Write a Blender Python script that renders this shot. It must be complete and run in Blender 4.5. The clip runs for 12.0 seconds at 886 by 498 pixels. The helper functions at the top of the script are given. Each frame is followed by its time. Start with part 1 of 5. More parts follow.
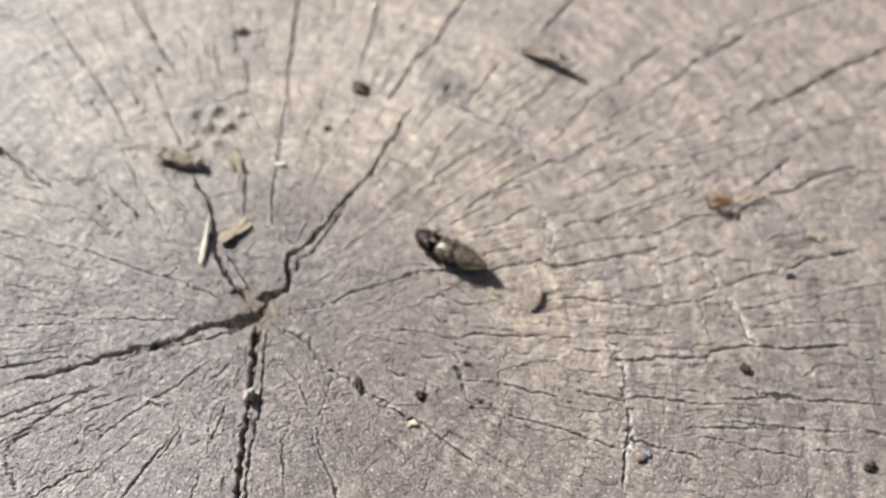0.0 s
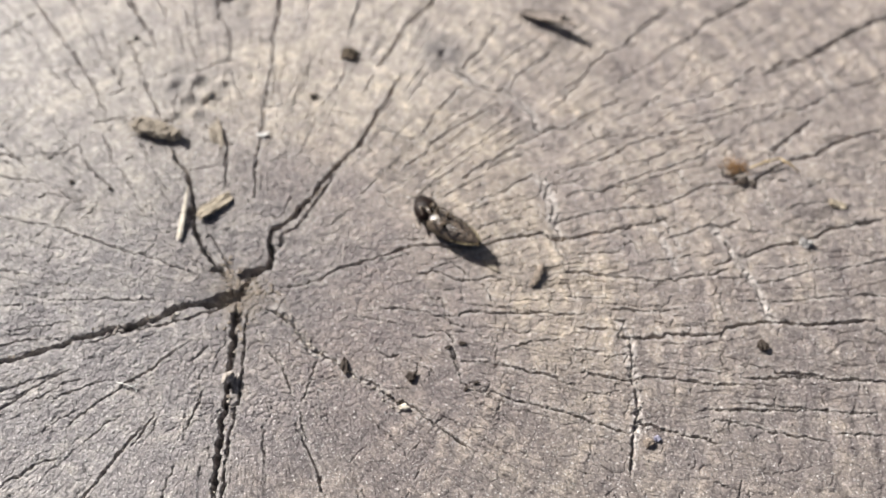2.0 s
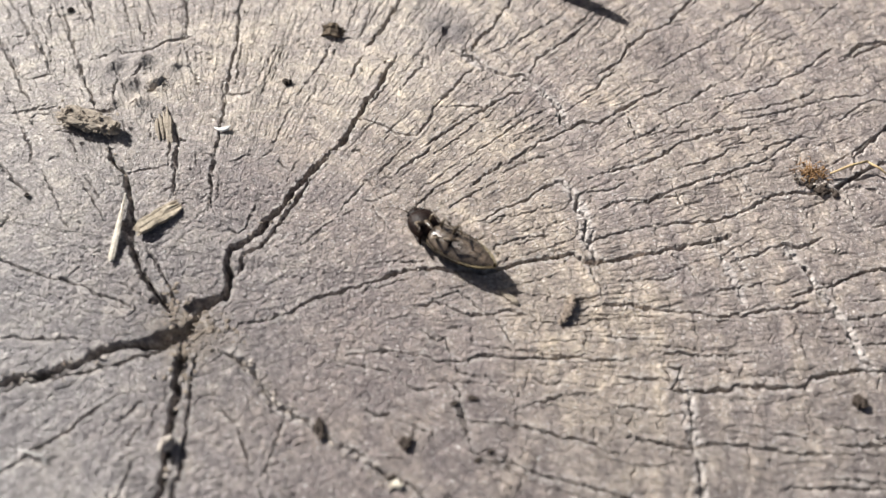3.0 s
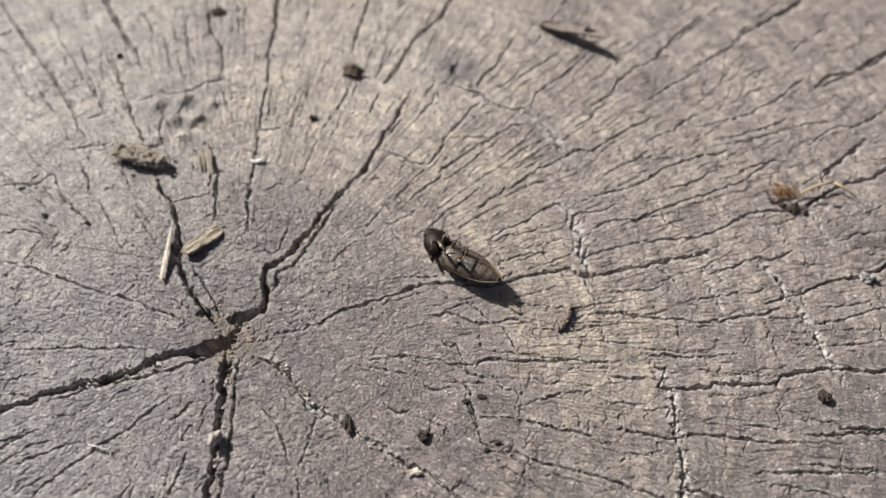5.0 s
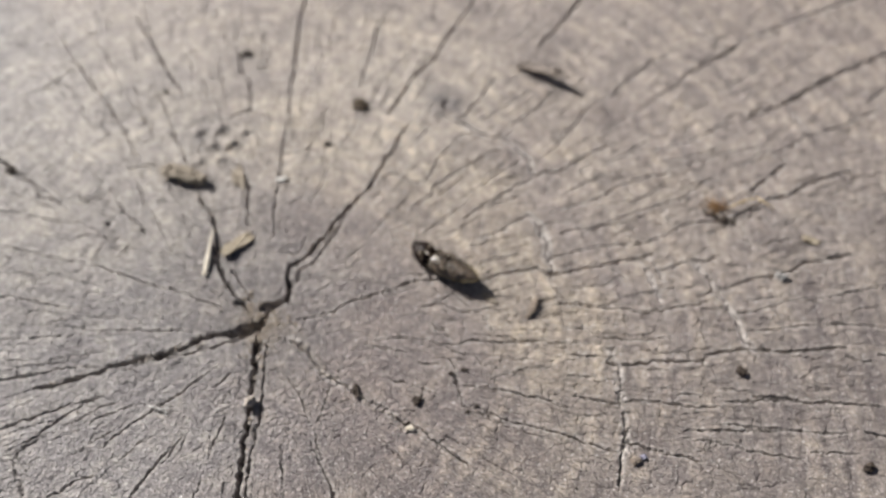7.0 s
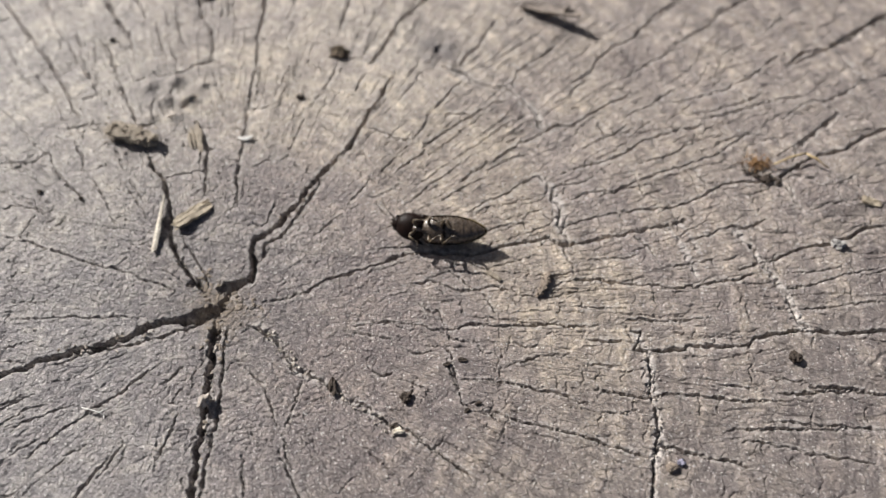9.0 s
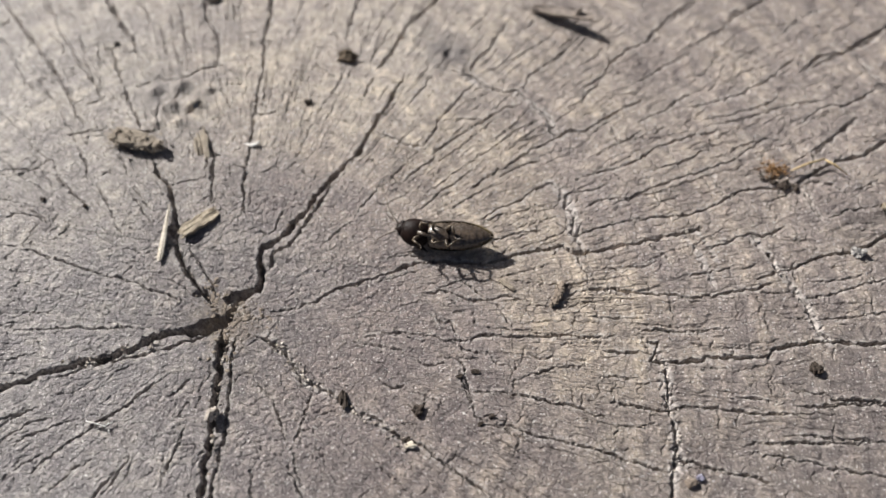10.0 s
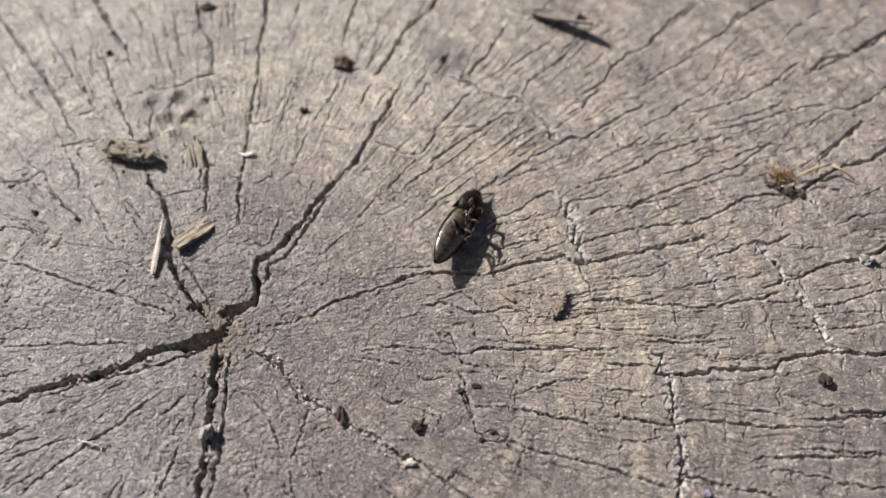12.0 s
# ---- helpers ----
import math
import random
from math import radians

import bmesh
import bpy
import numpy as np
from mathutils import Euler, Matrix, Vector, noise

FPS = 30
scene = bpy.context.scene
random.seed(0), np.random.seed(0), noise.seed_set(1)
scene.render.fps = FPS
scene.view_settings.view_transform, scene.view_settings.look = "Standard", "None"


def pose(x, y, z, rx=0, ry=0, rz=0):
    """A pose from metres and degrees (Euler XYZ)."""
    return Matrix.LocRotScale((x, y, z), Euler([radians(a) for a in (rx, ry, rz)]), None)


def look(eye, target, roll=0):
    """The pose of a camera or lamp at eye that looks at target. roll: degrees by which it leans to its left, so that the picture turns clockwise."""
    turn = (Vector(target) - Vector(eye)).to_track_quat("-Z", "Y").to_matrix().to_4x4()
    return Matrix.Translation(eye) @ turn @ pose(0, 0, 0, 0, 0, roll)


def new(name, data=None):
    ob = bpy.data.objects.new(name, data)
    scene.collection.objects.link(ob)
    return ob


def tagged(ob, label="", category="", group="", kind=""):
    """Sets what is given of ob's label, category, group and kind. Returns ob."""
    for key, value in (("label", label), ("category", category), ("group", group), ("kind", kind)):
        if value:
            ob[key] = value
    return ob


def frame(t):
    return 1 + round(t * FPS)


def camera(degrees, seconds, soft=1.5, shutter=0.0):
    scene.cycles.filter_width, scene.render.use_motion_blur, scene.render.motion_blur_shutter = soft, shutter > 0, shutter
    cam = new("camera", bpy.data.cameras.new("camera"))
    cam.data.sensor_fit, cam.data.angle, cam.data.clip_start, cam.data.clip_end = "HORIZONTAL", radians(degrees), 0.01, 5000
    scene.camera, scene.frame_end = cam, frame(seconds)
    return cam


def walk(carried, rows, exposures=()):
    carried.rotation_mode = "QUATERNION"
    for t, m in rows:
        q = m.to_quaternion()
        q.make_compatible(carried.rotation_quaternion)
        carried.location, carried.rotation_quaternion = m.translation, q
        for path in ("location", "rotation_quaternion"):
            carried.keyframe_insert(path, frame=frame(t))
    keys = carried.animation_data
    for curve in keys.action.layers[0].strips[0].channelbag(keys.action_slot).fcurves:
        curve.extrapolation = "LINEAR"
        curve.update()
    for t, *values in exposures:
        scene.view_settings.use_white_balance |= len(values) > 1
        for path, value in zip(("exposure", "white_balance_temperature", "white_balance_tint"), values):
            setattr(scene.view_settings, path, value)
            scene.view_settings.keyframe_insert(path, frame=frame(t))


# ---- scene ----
LENS = 59.1
PATH = [
    (0.0, pose(0.01888, -0.03693, 0.08967, 27.67, -2.54, 0.52)),
    (0.2, pose(0.01859, -0.03663, 0.08796, 27.42, -2.35, 0.53)),
    (0.5, pose(0.02077, -0.03791, 0.08548, 27.23, -2.19, 0.45)),
    (0.8, pose(0.02115, -0.03693, 0.08644, 27.15, -2.02, 0.35)),
    (1.0, pose(0.01971, -0.03697, 0.08647, 27.53, -2.01, 0.42)),
    (1.2, pose(0.01961, -0.03726, 0.08448, 27.22, -1.89, 0.51)),
    (1.5, pose(0.02201, -0.03743, 0.08140, 26.90, -1.68, 0.33)),
    (1.7, pose(0.02116, -0.03653, 0.08298, 27.02, -1.57, 0.48)),
    (2.0, pose(0.02170, -0.03605, 0.08284, 27.18, -1.30, 0.46)),
    (2.2, pose(0.02146, -0.03292, 0.07431, 27.06, -1.23, 0.31)),
    (2.5, pose(0.02121, -0.02595, 0.06780, 27.33, -0.95, 0.45)),
    (2.8, pose(0.02221, -0.02382, 0.06685, 27.29, -1.67, 0.80)),
    (3.0, pose(0.02136, -0.02531, 0.06599, 27.57, -1.57, 0.61)),
    (3.2, pose(0.02177, -0.02548, 0.06524, 27.59, -1.36, 0.57)),
    (4.8, pose(0.02056, -0.02526, 0.06811, 27.99, -1.04, 0.68)),
    (5.0, pose(0.02118, -0.02940, 0.07474, 28.48, -0.53, 0.35)),
    (5.2, pose(0.02023, -0.03275, 0.08723, 28.96, -0.25, 0.38)),
    (5.5, pose(0.02097, -0.03842, 0.09512, 29.45, -0.91, 0.35)),
    (5.8, pose(0.02393, -0.04365, 0.09380, 28.95, -1.87, 0.78)),
    (6.0, pose(0.02008, -0.04264, 0.09407, 29.28, -1.96, 1.81)),
    (6.2, pose(0.01902, -0.04251, 0.09289, 29.25, -1.22, 1.36)),
    (6.5, pose(0.02183, -0.04149, 0.09241, 29.64, -0.97, 0.71)),
    (6.7, pose(0.02230, -0.04107, 0.09225, 29.77, -0.81, 0.65)),
    (8.3, pose(0.02334, -0.03337, 0.07623, 28.96, -0.01, -0.04)),
    (8.5, pose(0.02218, -0.03343, 0.07657, 29.08, -0.17, 0.00)),
    (8.8, pose(0.02267, -0.03398, 0.07552, 28.97, -0.21, -0.04)),
    (9.0, pose(0.02339, -0.03396, 0.07517, 28.89, -0.11, 0.01)),
    (9.2, pose(0.02404, -0.03177, 0.07570, 28.83, -0.02, -0.02)),
    (9.5, pose(0.02384, -0.03168, 0.07500, 28.81, -0.03, 0.00)),
    (9.8, pose(0.02332, -0.03241, 0.07430, 28.83, 0.02, 0.00)),
    (10.0, pose(0.02220, -0.03226, 0.07408, 28.87, -0.06, -0.00)),
    (10.3, pose(0.02342, -0.03193, 0.07420, 28.74, 0.06, 0.04)),
    (10.5, pose(0.02334, -0.03260, 0.07354, 28.86, 0.02, 0.03)),
    (10.8, pose(0.02299, -0.03184, 0.07295, 28.79, 0.10, -0.09)),
    (11.0, pose(0.02322, -0.03089, 0.07305, 28.73, 0.19, -0.15)),
    (11.3, pose(0.02408, -0.02932, 0.07479, 28.73, 0.32, -0.28)),
    (11.5, pose(0.02249, -0.02943, 0.07411, 28.84, 0.17, -0.36)),
    (11.7, pose(0.02233, -0.03023, 0.07350, 28.81, 0.25, -0.31)),
    (12.0, pose(0.02260, -0.03052, 0.07306, 28.94, 0.35, -0.34)),
]
cam = camera(LENS, 12.0, soft=1.45)
cam.data.dof.use_dof = True
cam.data.dof.focus_distance = 0.079
cam.data.dof.aperture_fstop = 15.0
walk(cam, PATH, exposures=[(0.0, 0.70), (3.2, 0.67), (4.8, 0.37), (5.0, 0.34), (5.5, 0.36), (12.0, 0.35)])

# ---- light: low clear sun, blue sky ----
SUN_ELEVATION, SUN_AZIMUTH = 35.0, -50.0
sun_way = Vector((math.sin(radians(SUN_AZIMUTH)) * math.cos(radians(SUN_ELEVATION)),
                  math.cos(radians(SUN_AZIMUTH)) * math.cos(radians(SUN_ELEVATION)),
                  math.sin(radians(SUN_ELEVATION))))
sun = new("sun", bpy.data.lights.new("sun", "SUN"))
sun.data.energy, sun.data.angle, sun.data.color = 5.0, radians(0.5), (0.992, 0.97, 0.935)
sun.matrix_world = look(sun_way * 3, (0, 0, 0))
world = bpy.data.worlds.new("sky")
scene.world = world
world.use_nodes = True
sky = world.node_tree.nodes.new("ShaderNodeTexSky")
sky.sky_type, sky.sun_disc = "NISHITA", False
sky.dust_density, sky.air_density = 5.0, 0.8
sky.sun_elevation, sky.sun_rotation = radians(SUN_ELEVATION), radians(SUN_AZIMUTH)
back = world.node_tree.nodes["Background"]
back.inputs["Strength"].default_value = 0.034
world.node_tree.links.new(sky.outputs["Color"], back.inputs["Color"])


# ---- materials (lengths in millimetres through a mapping) ----
class Nodes:
    """A node material under construction."""

    def __init__(self, name, roughness=0.7, specular=0.3):
        self.mat = bpy.data.materials.new(name)
        self.mat.use_nodes = True
        self.tree = self.mat.node_tree
        self.shader = self.tree.nodes["Principled BSDF"]
        self.shader.inputs["Roughness"].default_value = roughness
        self.shader.inputs["Specular IOR Level"].default_value = specular
        coords = self.add("ShaderNodeTexCoord")
        scale = self.add("ShaderNodeVectorMath", operation="SCALE")
        scale.inputs["Scale"].default_value = 1000.0
        self.link(coords.outputs["Object"], scale.inputs[0])
        self.mm = scale.outputs[0]

    def add(self, kind, **attributes):
        node = self.tree.nodes.new(kind)
        for key, value in attributes.items():
            setattr(node, key, value)
        return node

    def link(self, a, b):
        self.tree.links.new(a, b)

    def put(self, value, socket):
        if isinstance(value, (int, float)):
            socket.default_value = value
        elif isinstance(value, tuple):
            socket.default_value = value if len(value) == len(socket.default_value) else (*value, 1.0)
        else:
            self.link(value, socket)

    def math(self, operation, a, b=0.0):
        node = self.add("ShaderNodeMath", operation=operation)
        self.put(a, node.inputs[0])
        self.put(b, node.inputs[1])
        return node.outputs[0]

    def noise(self, scale, detail=4.0, rough=0.6, vector=None, warp=0.0):
        node = self.add("ShaderNodeTexNoise")
        node.inputs["Scale"].default_value = scale
        node.inputs["Detail"].default_value = detail
        node.inputs["Roughness"].default_value = rough
        node.inputs["Distortion"].default_value = warp
        self.link(vector or self.mm, node.inputs["Vector"])
        return node.outputs["Fac"]

    def ramp(self, value, *stops):
        node = self.add("ShaderNodeValToRGB")
        ramp = node.color_ramp
        while len(ramp.elements) < len(stops):
            ramp.elements.new(0.5)
        for element, (at, colour) in zip(ramp.elements, stops):
            element.position = at
            element.color = (*colour, 1.0) if isinstance(colour, tuple) else (colour, colour, colour, 1.0)
        self.put(value, node.inputs["Fac"])
        return node.outputs["Color"]

    def mix(self, factor, a, b, blend="MIX"):
        node = self.add("ShaderNodeMix", data_type="RGBA", blend_type=blend)
        self.put(factor, node.inputs[0])
        self.put(a, node.inputs[6])
        self.put(b, node.inputs[7])
        return node.outputs[2]

    def bump(self, height, distance, strength=1.0):
        node = self.add("ShaderNodeBump")
        node.inputs["Distance"].default_value = distance
        node.inputs["Strength"].default_value = strength
        self.link(height, node.inputs["Height"])
        self.link(node.outputs["Normal"], self.shader.inputs["Normal"])

    def colour(self, value):
        self.put(value, self.shader.inputs["Base Color"])
        return self.mat


def weathered_wood():
    n = Nodes("weathered_end_grain", 0.5, 0.75)
    flat = n.add("ShaderNodeVectorMath", operation="MULTIPLY")
    n.link(n.mm, flat.inputs[0])
    flat.inputs[1].default_value = (1.0, 1.0, 0.0)
    # distance from the pith, uneven like the growth rings
    length = n.add("ShaderNodeVectorMath", operation="LENGTH")
    n.link(flat.outputs[0], length.inputs[0])
    swell = n.math("MULTIPLY", n.math("SUBTRACT", n.noise(0.07, 3.0), 0.5), 9.0)
    radius = n.math("ADD", length.outputs["Value"], swell)
    parts = n.add("ShaderNodeSeparateXYZ")
    n.link(flat.outputs[0], parts.inputs[0])
    angle = n.math("ARCTAN2", parts.outputs[1], parts.outputs[0])
    polar = n.add("ShaderNodeCombineXYZ")
    n.link(n.math("MULTIPLY", radius, 0.35), polar.inputs[0])
    n.link(n.math("MULTIPLY", angle, 34.0), polar.inputs[1])
    lopsided = n.math("MULTIPLY", n.math("MINIMUM", n.math("MAXIMUM", parts.outputs[1], -12.0), 12.0), 0.5)
    zones = n.ramp(n.math("MULTIPLY", n.math("ADD", radius, lopsided), 1 / 70),
                   (0.0, (0.215, 0.181, 0.173)), (0.36, (0.228, 0.191, 0.178)), (0.48, (0.35, 0.298, 0.247)),
                   (0.6, (0.355, 0.302, 0.25)), (0.68, (0.278, 0.236, 0.215)), (0.80, (0.325, 0.278, 0.242)), (1.0, (0.3, 0.257, 0.232)))
    # greyer towards the left, darker towards the lower right
    leftward = n.math("ADD", n.math("MULTIPLY", parts.outputs[0], -1.0), n.math("MULTIPLY", n.noise(0.09, 4.0), 30.0))
    leftward = n.math("SUBTRACT", leftward, n.math("MAXIMUM", n.math("SUBTRACT", parts.outputs[1], 10.0), 0.0))
    zones = n.mix(n.ramp(n.math("MULTIPLY", leftward, 0.01), (0.0, 0.0), (0.28, 0.85)), zones, (0.259, 0.245, 0.245))
    outward = n.math("SUBTRACT", n.math("MULTIPLY", parts.outputs[0], 0.6), parts.outputs[1])
    outward = n.math("ADD", outward, n.math("MULTIPLY", n.noise(0.11, 4.0), 16.0))
    zones = n.mix(n.ramp(n.math("MULTIPLY", outward, 0.01), (0.27, 0.0), (0.52, 0.92)), zones, (0.21, 0.181, 0.167))
    for x, y, reach, weight, shade in ((15.0, 37.0, 16.0, 0.72, (0.45, 0.4, 0.345)), (-24.0, 30.0, 26.0, 0.68, (0.36, 0.327, 0.297))):
        away = n.add("ShaderNodeVectorMath", operation="DISTANCE")
        n.link(flat.outputs[0], away.inputs[0])
        away.inputs[1].default_value = (x, y, 0.0)
        spread = n.math("ADD", n.math("MULTIPLY", away.outputs["Value"], 1 / reach), n.math("MULTIPLY", n.noise(0.12, 4.0), 0.9))
        zones = n.mix(n.ramp(n.math("MULTIPLY", spread, 0.5), (0.4, weight), (0.85, 0.0)), zones, shade)
    streaks = n.noise(1.0, 5.0, 0.65, polar.outputs[0])
    c = n.mix(0.36, zones, n.ramp(streaks, (0.3, 0.62), (0.5, 0.97), (0.72, 1.32)), "MULTIPLY")
    tone = n.add("ShaderNodeAttribute", attribute_name="tone")
    paleness = n.math("ADD", n.math("MULTIPLY", tone.outputs["Fac"], 0.5), 0.5)
    c = n.mix(0.85, c, n.ramp(paleness, (0.2, (0.68, 0.66, 0.68)), (0.5, (0.97, 0.96, 0.95)), (0.8, (1.36, 1.33, 1.25))), "MULTIPLY")
    stains = n.noise(0.16, 6.0, 0.62, warp=0.6)
    c = n.mix(0.75, c, n.ramp(stains, (0.36, (0.68, 0.65, 0.68)), (0.5, (0.97, 0.96, 0.97)), (0.64, (1.16, 1.14, 1.09))), "MULTIPLY")
    heart = n.math("ADD", length.outputs["Value"], n.math("MULTIPLY", n.noise(0.6, 4.0), 6.0))
    c = n.mix(n.ramp(n.math("MULTIPLY", heart, 0.1), (0.45, 0.4), (0.68, 0.0)), c, (0.37, 0.295, 0.21))
    grain = n.noise(3.2, 6.0, 0.74)
    c = n.mix(0.8, c, n.ramp(grain, (0.32, 0.55), (0.5, 1.0), (0.66, 1.6)), "MULTIPLY")
    # sparkle painted into the colour as pale specks
    specks = n.noise(4.2, 2.0, 0.5, warp=0.4)
    c = n.mix(n.ramp(specks, (0.615, 0.0), (0.7, 0.75)), c, (0.66, 0.63, 0.61))
    mottle = n.noise(0.75, 3.0, 0.6)
    c = n.mix(0.65, c, n.ramp(mottle, (0.34, (0.68, 0.66, 0.68)), (0.5, 1.0), (0.66, (1.36, 1.36, 1.3))), "MULTIPLY")
    flecks = n.noise(1.7, 4.0, 0.7, warp=0.5)
    c = n.mix(0.8, c, n.ramp(flecks, (0.36, 0.7), (0.5, 1.0), (0.64, 1.4)), "MULTIPLY")
    # two damp grey stains with ragged edges
    for x, y, reach, weight in ((22.6, 36.7, 3.2, 0.75), (-11.5, 30.2, 4.0, 0.55)):
        away = n.add("ShaderNodeVectorMath", operation="DISTANCE")
        n.link(flat.outputs[0], away.inputs[0])
        away.inputs[1].default_value = (x, y, 0.0)
        spread = n.math("ADD", n.math("MULTIPLY", away.outputs["Value"], 1 / reach), n.math("MULTIPLY", n.noise(0.5, 4.0), 0.9))
        c = n.mix(n.ramp(n.math("MULTIPLY", spread, 0.5), (0.4, weight), (0.85, 0.0)), c, (0.13, 0.115, 0.115))
    # bleached, crumbly bands along some rings
    bleach = n.add("ShaderNodeAttribute", attribute_name="bleach")
    pale = n.math("MULTIPLY", bleach.outputs["Fac"], n.ramp(n.noise(1.5, 4.0, 0.7), (0.34, 0.0), (0.56, 1.0)))
    c = n.mix(n.math("MULTIPLY", pale, 0.85), c, (0.6, 0.55, 0.52))
    # frayed, bleached lips of the cracks
    lips = n.add("ShaderNodeAttribute", attribute_name="lips")
    frayed = n.math("MULTIPLY", lips.outputs["Fac"], n.ramp(n.noise(1.9, 4.0, 0.7), (0.45, 0.0), (0.57, 1.0)))
    c = n.mix(n.math("MULTIPLY", frayed, 0.6), c, (0.6, 0.55, 0.51))
    hairs = n.add("ShaderNodeAttribute", attribute_name="hairs")
    c = n.mix(n.math("MULTIPLY", hairs.outputs["Fac"], 0.5), c, (0.09, 0.075, 0.065))
    fibres = n.noise(2.6, 4.0, 0.7, polar.outputs[0])
    crackle = n.add("ShaderNodeTexVoronoi", feature="DISTANCE_TO_EDGE")
    crackle.inputs["Scale"].default_value = 1.05
    bent = n.add("ShaderNodeVectorMath", operation="ADD")
    warp = n.add("ShaderNodeTexNoise")
    warp.inputs["Scale"].default_value = 1.6
    n.link(n.mm, warp.inputs["Vector"])
    n.link(n.mm, bent.inputs[0])
    n.link(warp.outputs["Color"], bent.inputs[1])
    n.link(bent.outputs[0], crackle.inputs["Vector"])
    cells = n.ramp(crackle.outputs["Distance"], (0.0, 0.0), (0.09, 1.0))
    height = n.math("ADD", n.math("MULTIPLY", grain, 0.45), n.math("MULTIPLY", fibres, 0.45))
    height = n.math("ADD", height, n.math("MULTIPLY", n.math("MULTIPLY", cells, n.ramp(n.math("MULTIPLY", radius, 1 / 70), (0.3, 1.0), (0.42, 0.08))), 0.16))
    c = n.mix(n.math("MULTIPLY", n.math("SUBTRACT", 1.0, cells), n.ramp(n.noise(0.35, 3.0), (0.42, 0.0), (0.62, 0.14))), c, (0.08, 0.065, 0.06))
    # brick-like cells between the rays, widening outwards
    fan = n.add("ShaderNodeCombineXYZ")
    n.link(n.math("ADD", n.math("MULTIPLY", n.math("LOGARITHM", n.math("MAXIMUM", length.outputs["Value"], 3.0), math.e), 22.0), n.math("MULTIPLY", n.noise(0.5, 3.0), 1.2)), fan.inputs[0])
    n.link(n.math("ADD", n.math("MULTIPLY", angle, 40.0), n.math("MULTIPLY", n.noise(0.45, 3.0, 0.5, bent.outputs[0]), 1.6)), fan.inputs[1])
    bricks = n.add("ShaderNodeTexVoronoi", feature="DISTANCE_TO_EDGE", voronoi_dimensions="2D")
    bricks.inputs["Scale"].default_value = 1.0
    bricks.inputs["Randomness"].default_value = 0.75
    n.link(fan.outputs[0], bricks.inputs["Vector"])
    outer = n.math("MULTIPLY", n.ramp(n.math("MULTIPLY", radius, 1 / 70), (0.3, 0.25), (0.42, 1.0)), n.ramp(n.noise(0.3, 3.0), (0.35, 0.35), (0.6, 1.0)))
    joint = n.ramp(bricks.outputs["Distance"], (0.0, 0.0), (0.12, 1.0))
    height = n.math("ADD", height, n.math("MULTIPLY", n.math("MULTIPLY", joint, outer), 0.2))
    c = n.mix(n.math("MULTIPLY", n.math("SUBTRACT", 1.0, joint), n.math("MULTIPLY", outer, 0.28)), c, (0.12, 0.1, 0.09))
    n.bump(height, 0.00034)
    n.put(n.ramp(grain, (0.3, 0.7), (0.7, 0.42)), n.shader.inputs["Roughness"])
    return n.colour(c)


def rough_stuff(name, dark, light, grain=3.0, relief=0.0001, roughness=0.8):
    """Any dull, grainy matter: soil, wood dust, bark, dry leaf."""
    n = Nodes(name, roughness, 0.25)
    a = n.noise(grain, 6.0, 0.7)
    c = n.ramp(a, (0.3, dark), (0.7, light))
    c = n.mix(0.6, c, n.ramp(n.noise(grain * 0.25, 3.0), (0.3, 0.65), (0.7, 1.3)), "MULTIPLY")
    n.bump(a, relief)
    return n.colour(c)


def chitin(name, dark, light, roughness=0.22, coat=0.3, grain=14.0, relief=0.00003, specular=0.5):
    """Insect shell: smooth, punctured, glossy."""
    n = Nodes(name, roughness, specular)
    n.shader.inputs["Coat Weight"].default_value = coat
    n.shader.inputs["Coat Roughness"].default_value = 0.15
    pits = n.noise(grain, 2.0, 0.5)
    c = n.mix(n.ramp(n.noise(0.9, 4.0), (0.36, 0.0), (0.64, 1.0)), dark, light)
    n.bump(pits, relief)
    n.put(n.ramp(n.noise(3.0), (0.3, roughness * 0.8), (0.7, roughness * 1.5)), n.shader.inputs["Roughness"])
    return n.colour(c)


WOOD = weathered_wood()
BARK = rough_stuff("bark", (0.05, 0.04, 0.03), (0.16, 0.12, 0.09), 0.25, 0.002)
SOIL = rough_stuff("soil", (0.04, 0.045, 0.02), (0.12, 0.11, 0.06), 0.02, 0.01)
PALE_WOOD = rough_stuff("pale_split_wood", (0.3, 0.24, 0.17), (0.6, 0.52, 0.4), 2.5, 0.00008, 0.65)
WHITE_WOOD = rough_stuff("bleached_wood", (0.5, 0.44, 0.34), (0.8, 0.74, 0.64), 3.0, 0.00006, 0.6)
TAN_DEBRIS = rough_stuff("tan_debris", (0.19, 0.158, 0.125), (0.48, 0.415, 0.335), 3.0, 0.0001)
ROT_WOOD = rough_stuff("rotten_wood", (0.17, 0.138, 0.112), (0.38, 0.32, 0.26), 3.0, 0.0001)
BROWN_LEAF = rough_stuff("brown_leaf_scrap", (0.06, 0.045, 0.032), (0.22, 0.17, 0.12), 2.0, 0.0001)
GREY_CRUMB = rough_stuff("grey_brown_crumb", (0.14, 0.112, 0.09), (0.37, 0.305, 0.25), 4.0, 0.0001)
DARK_CRUMB = rough_stuff("dark_soil_crumb", (0.016, 0.012, 0.01), (0.095, 0.073, 0.058), 4.0, 0.00008, 0.7)
DRY_LEAF = rough_stuff("bark_flake", (0.14, 0.118, 0.108), (0.36, 0.305, 0.26), 1.6, 0.0001, 0.6)
STRAW = rough_stuff("straw", (0.42, 0.3, 0.15), (0.7, 0.55, 0.32), 2.0, 0.00004, 0.5)
RUSSET = rough_stuff("russet_moss", (0.2, 0.11, 0.05), (0.42, 0.26, 0.13), 3.0, 0.00004, 0.7)
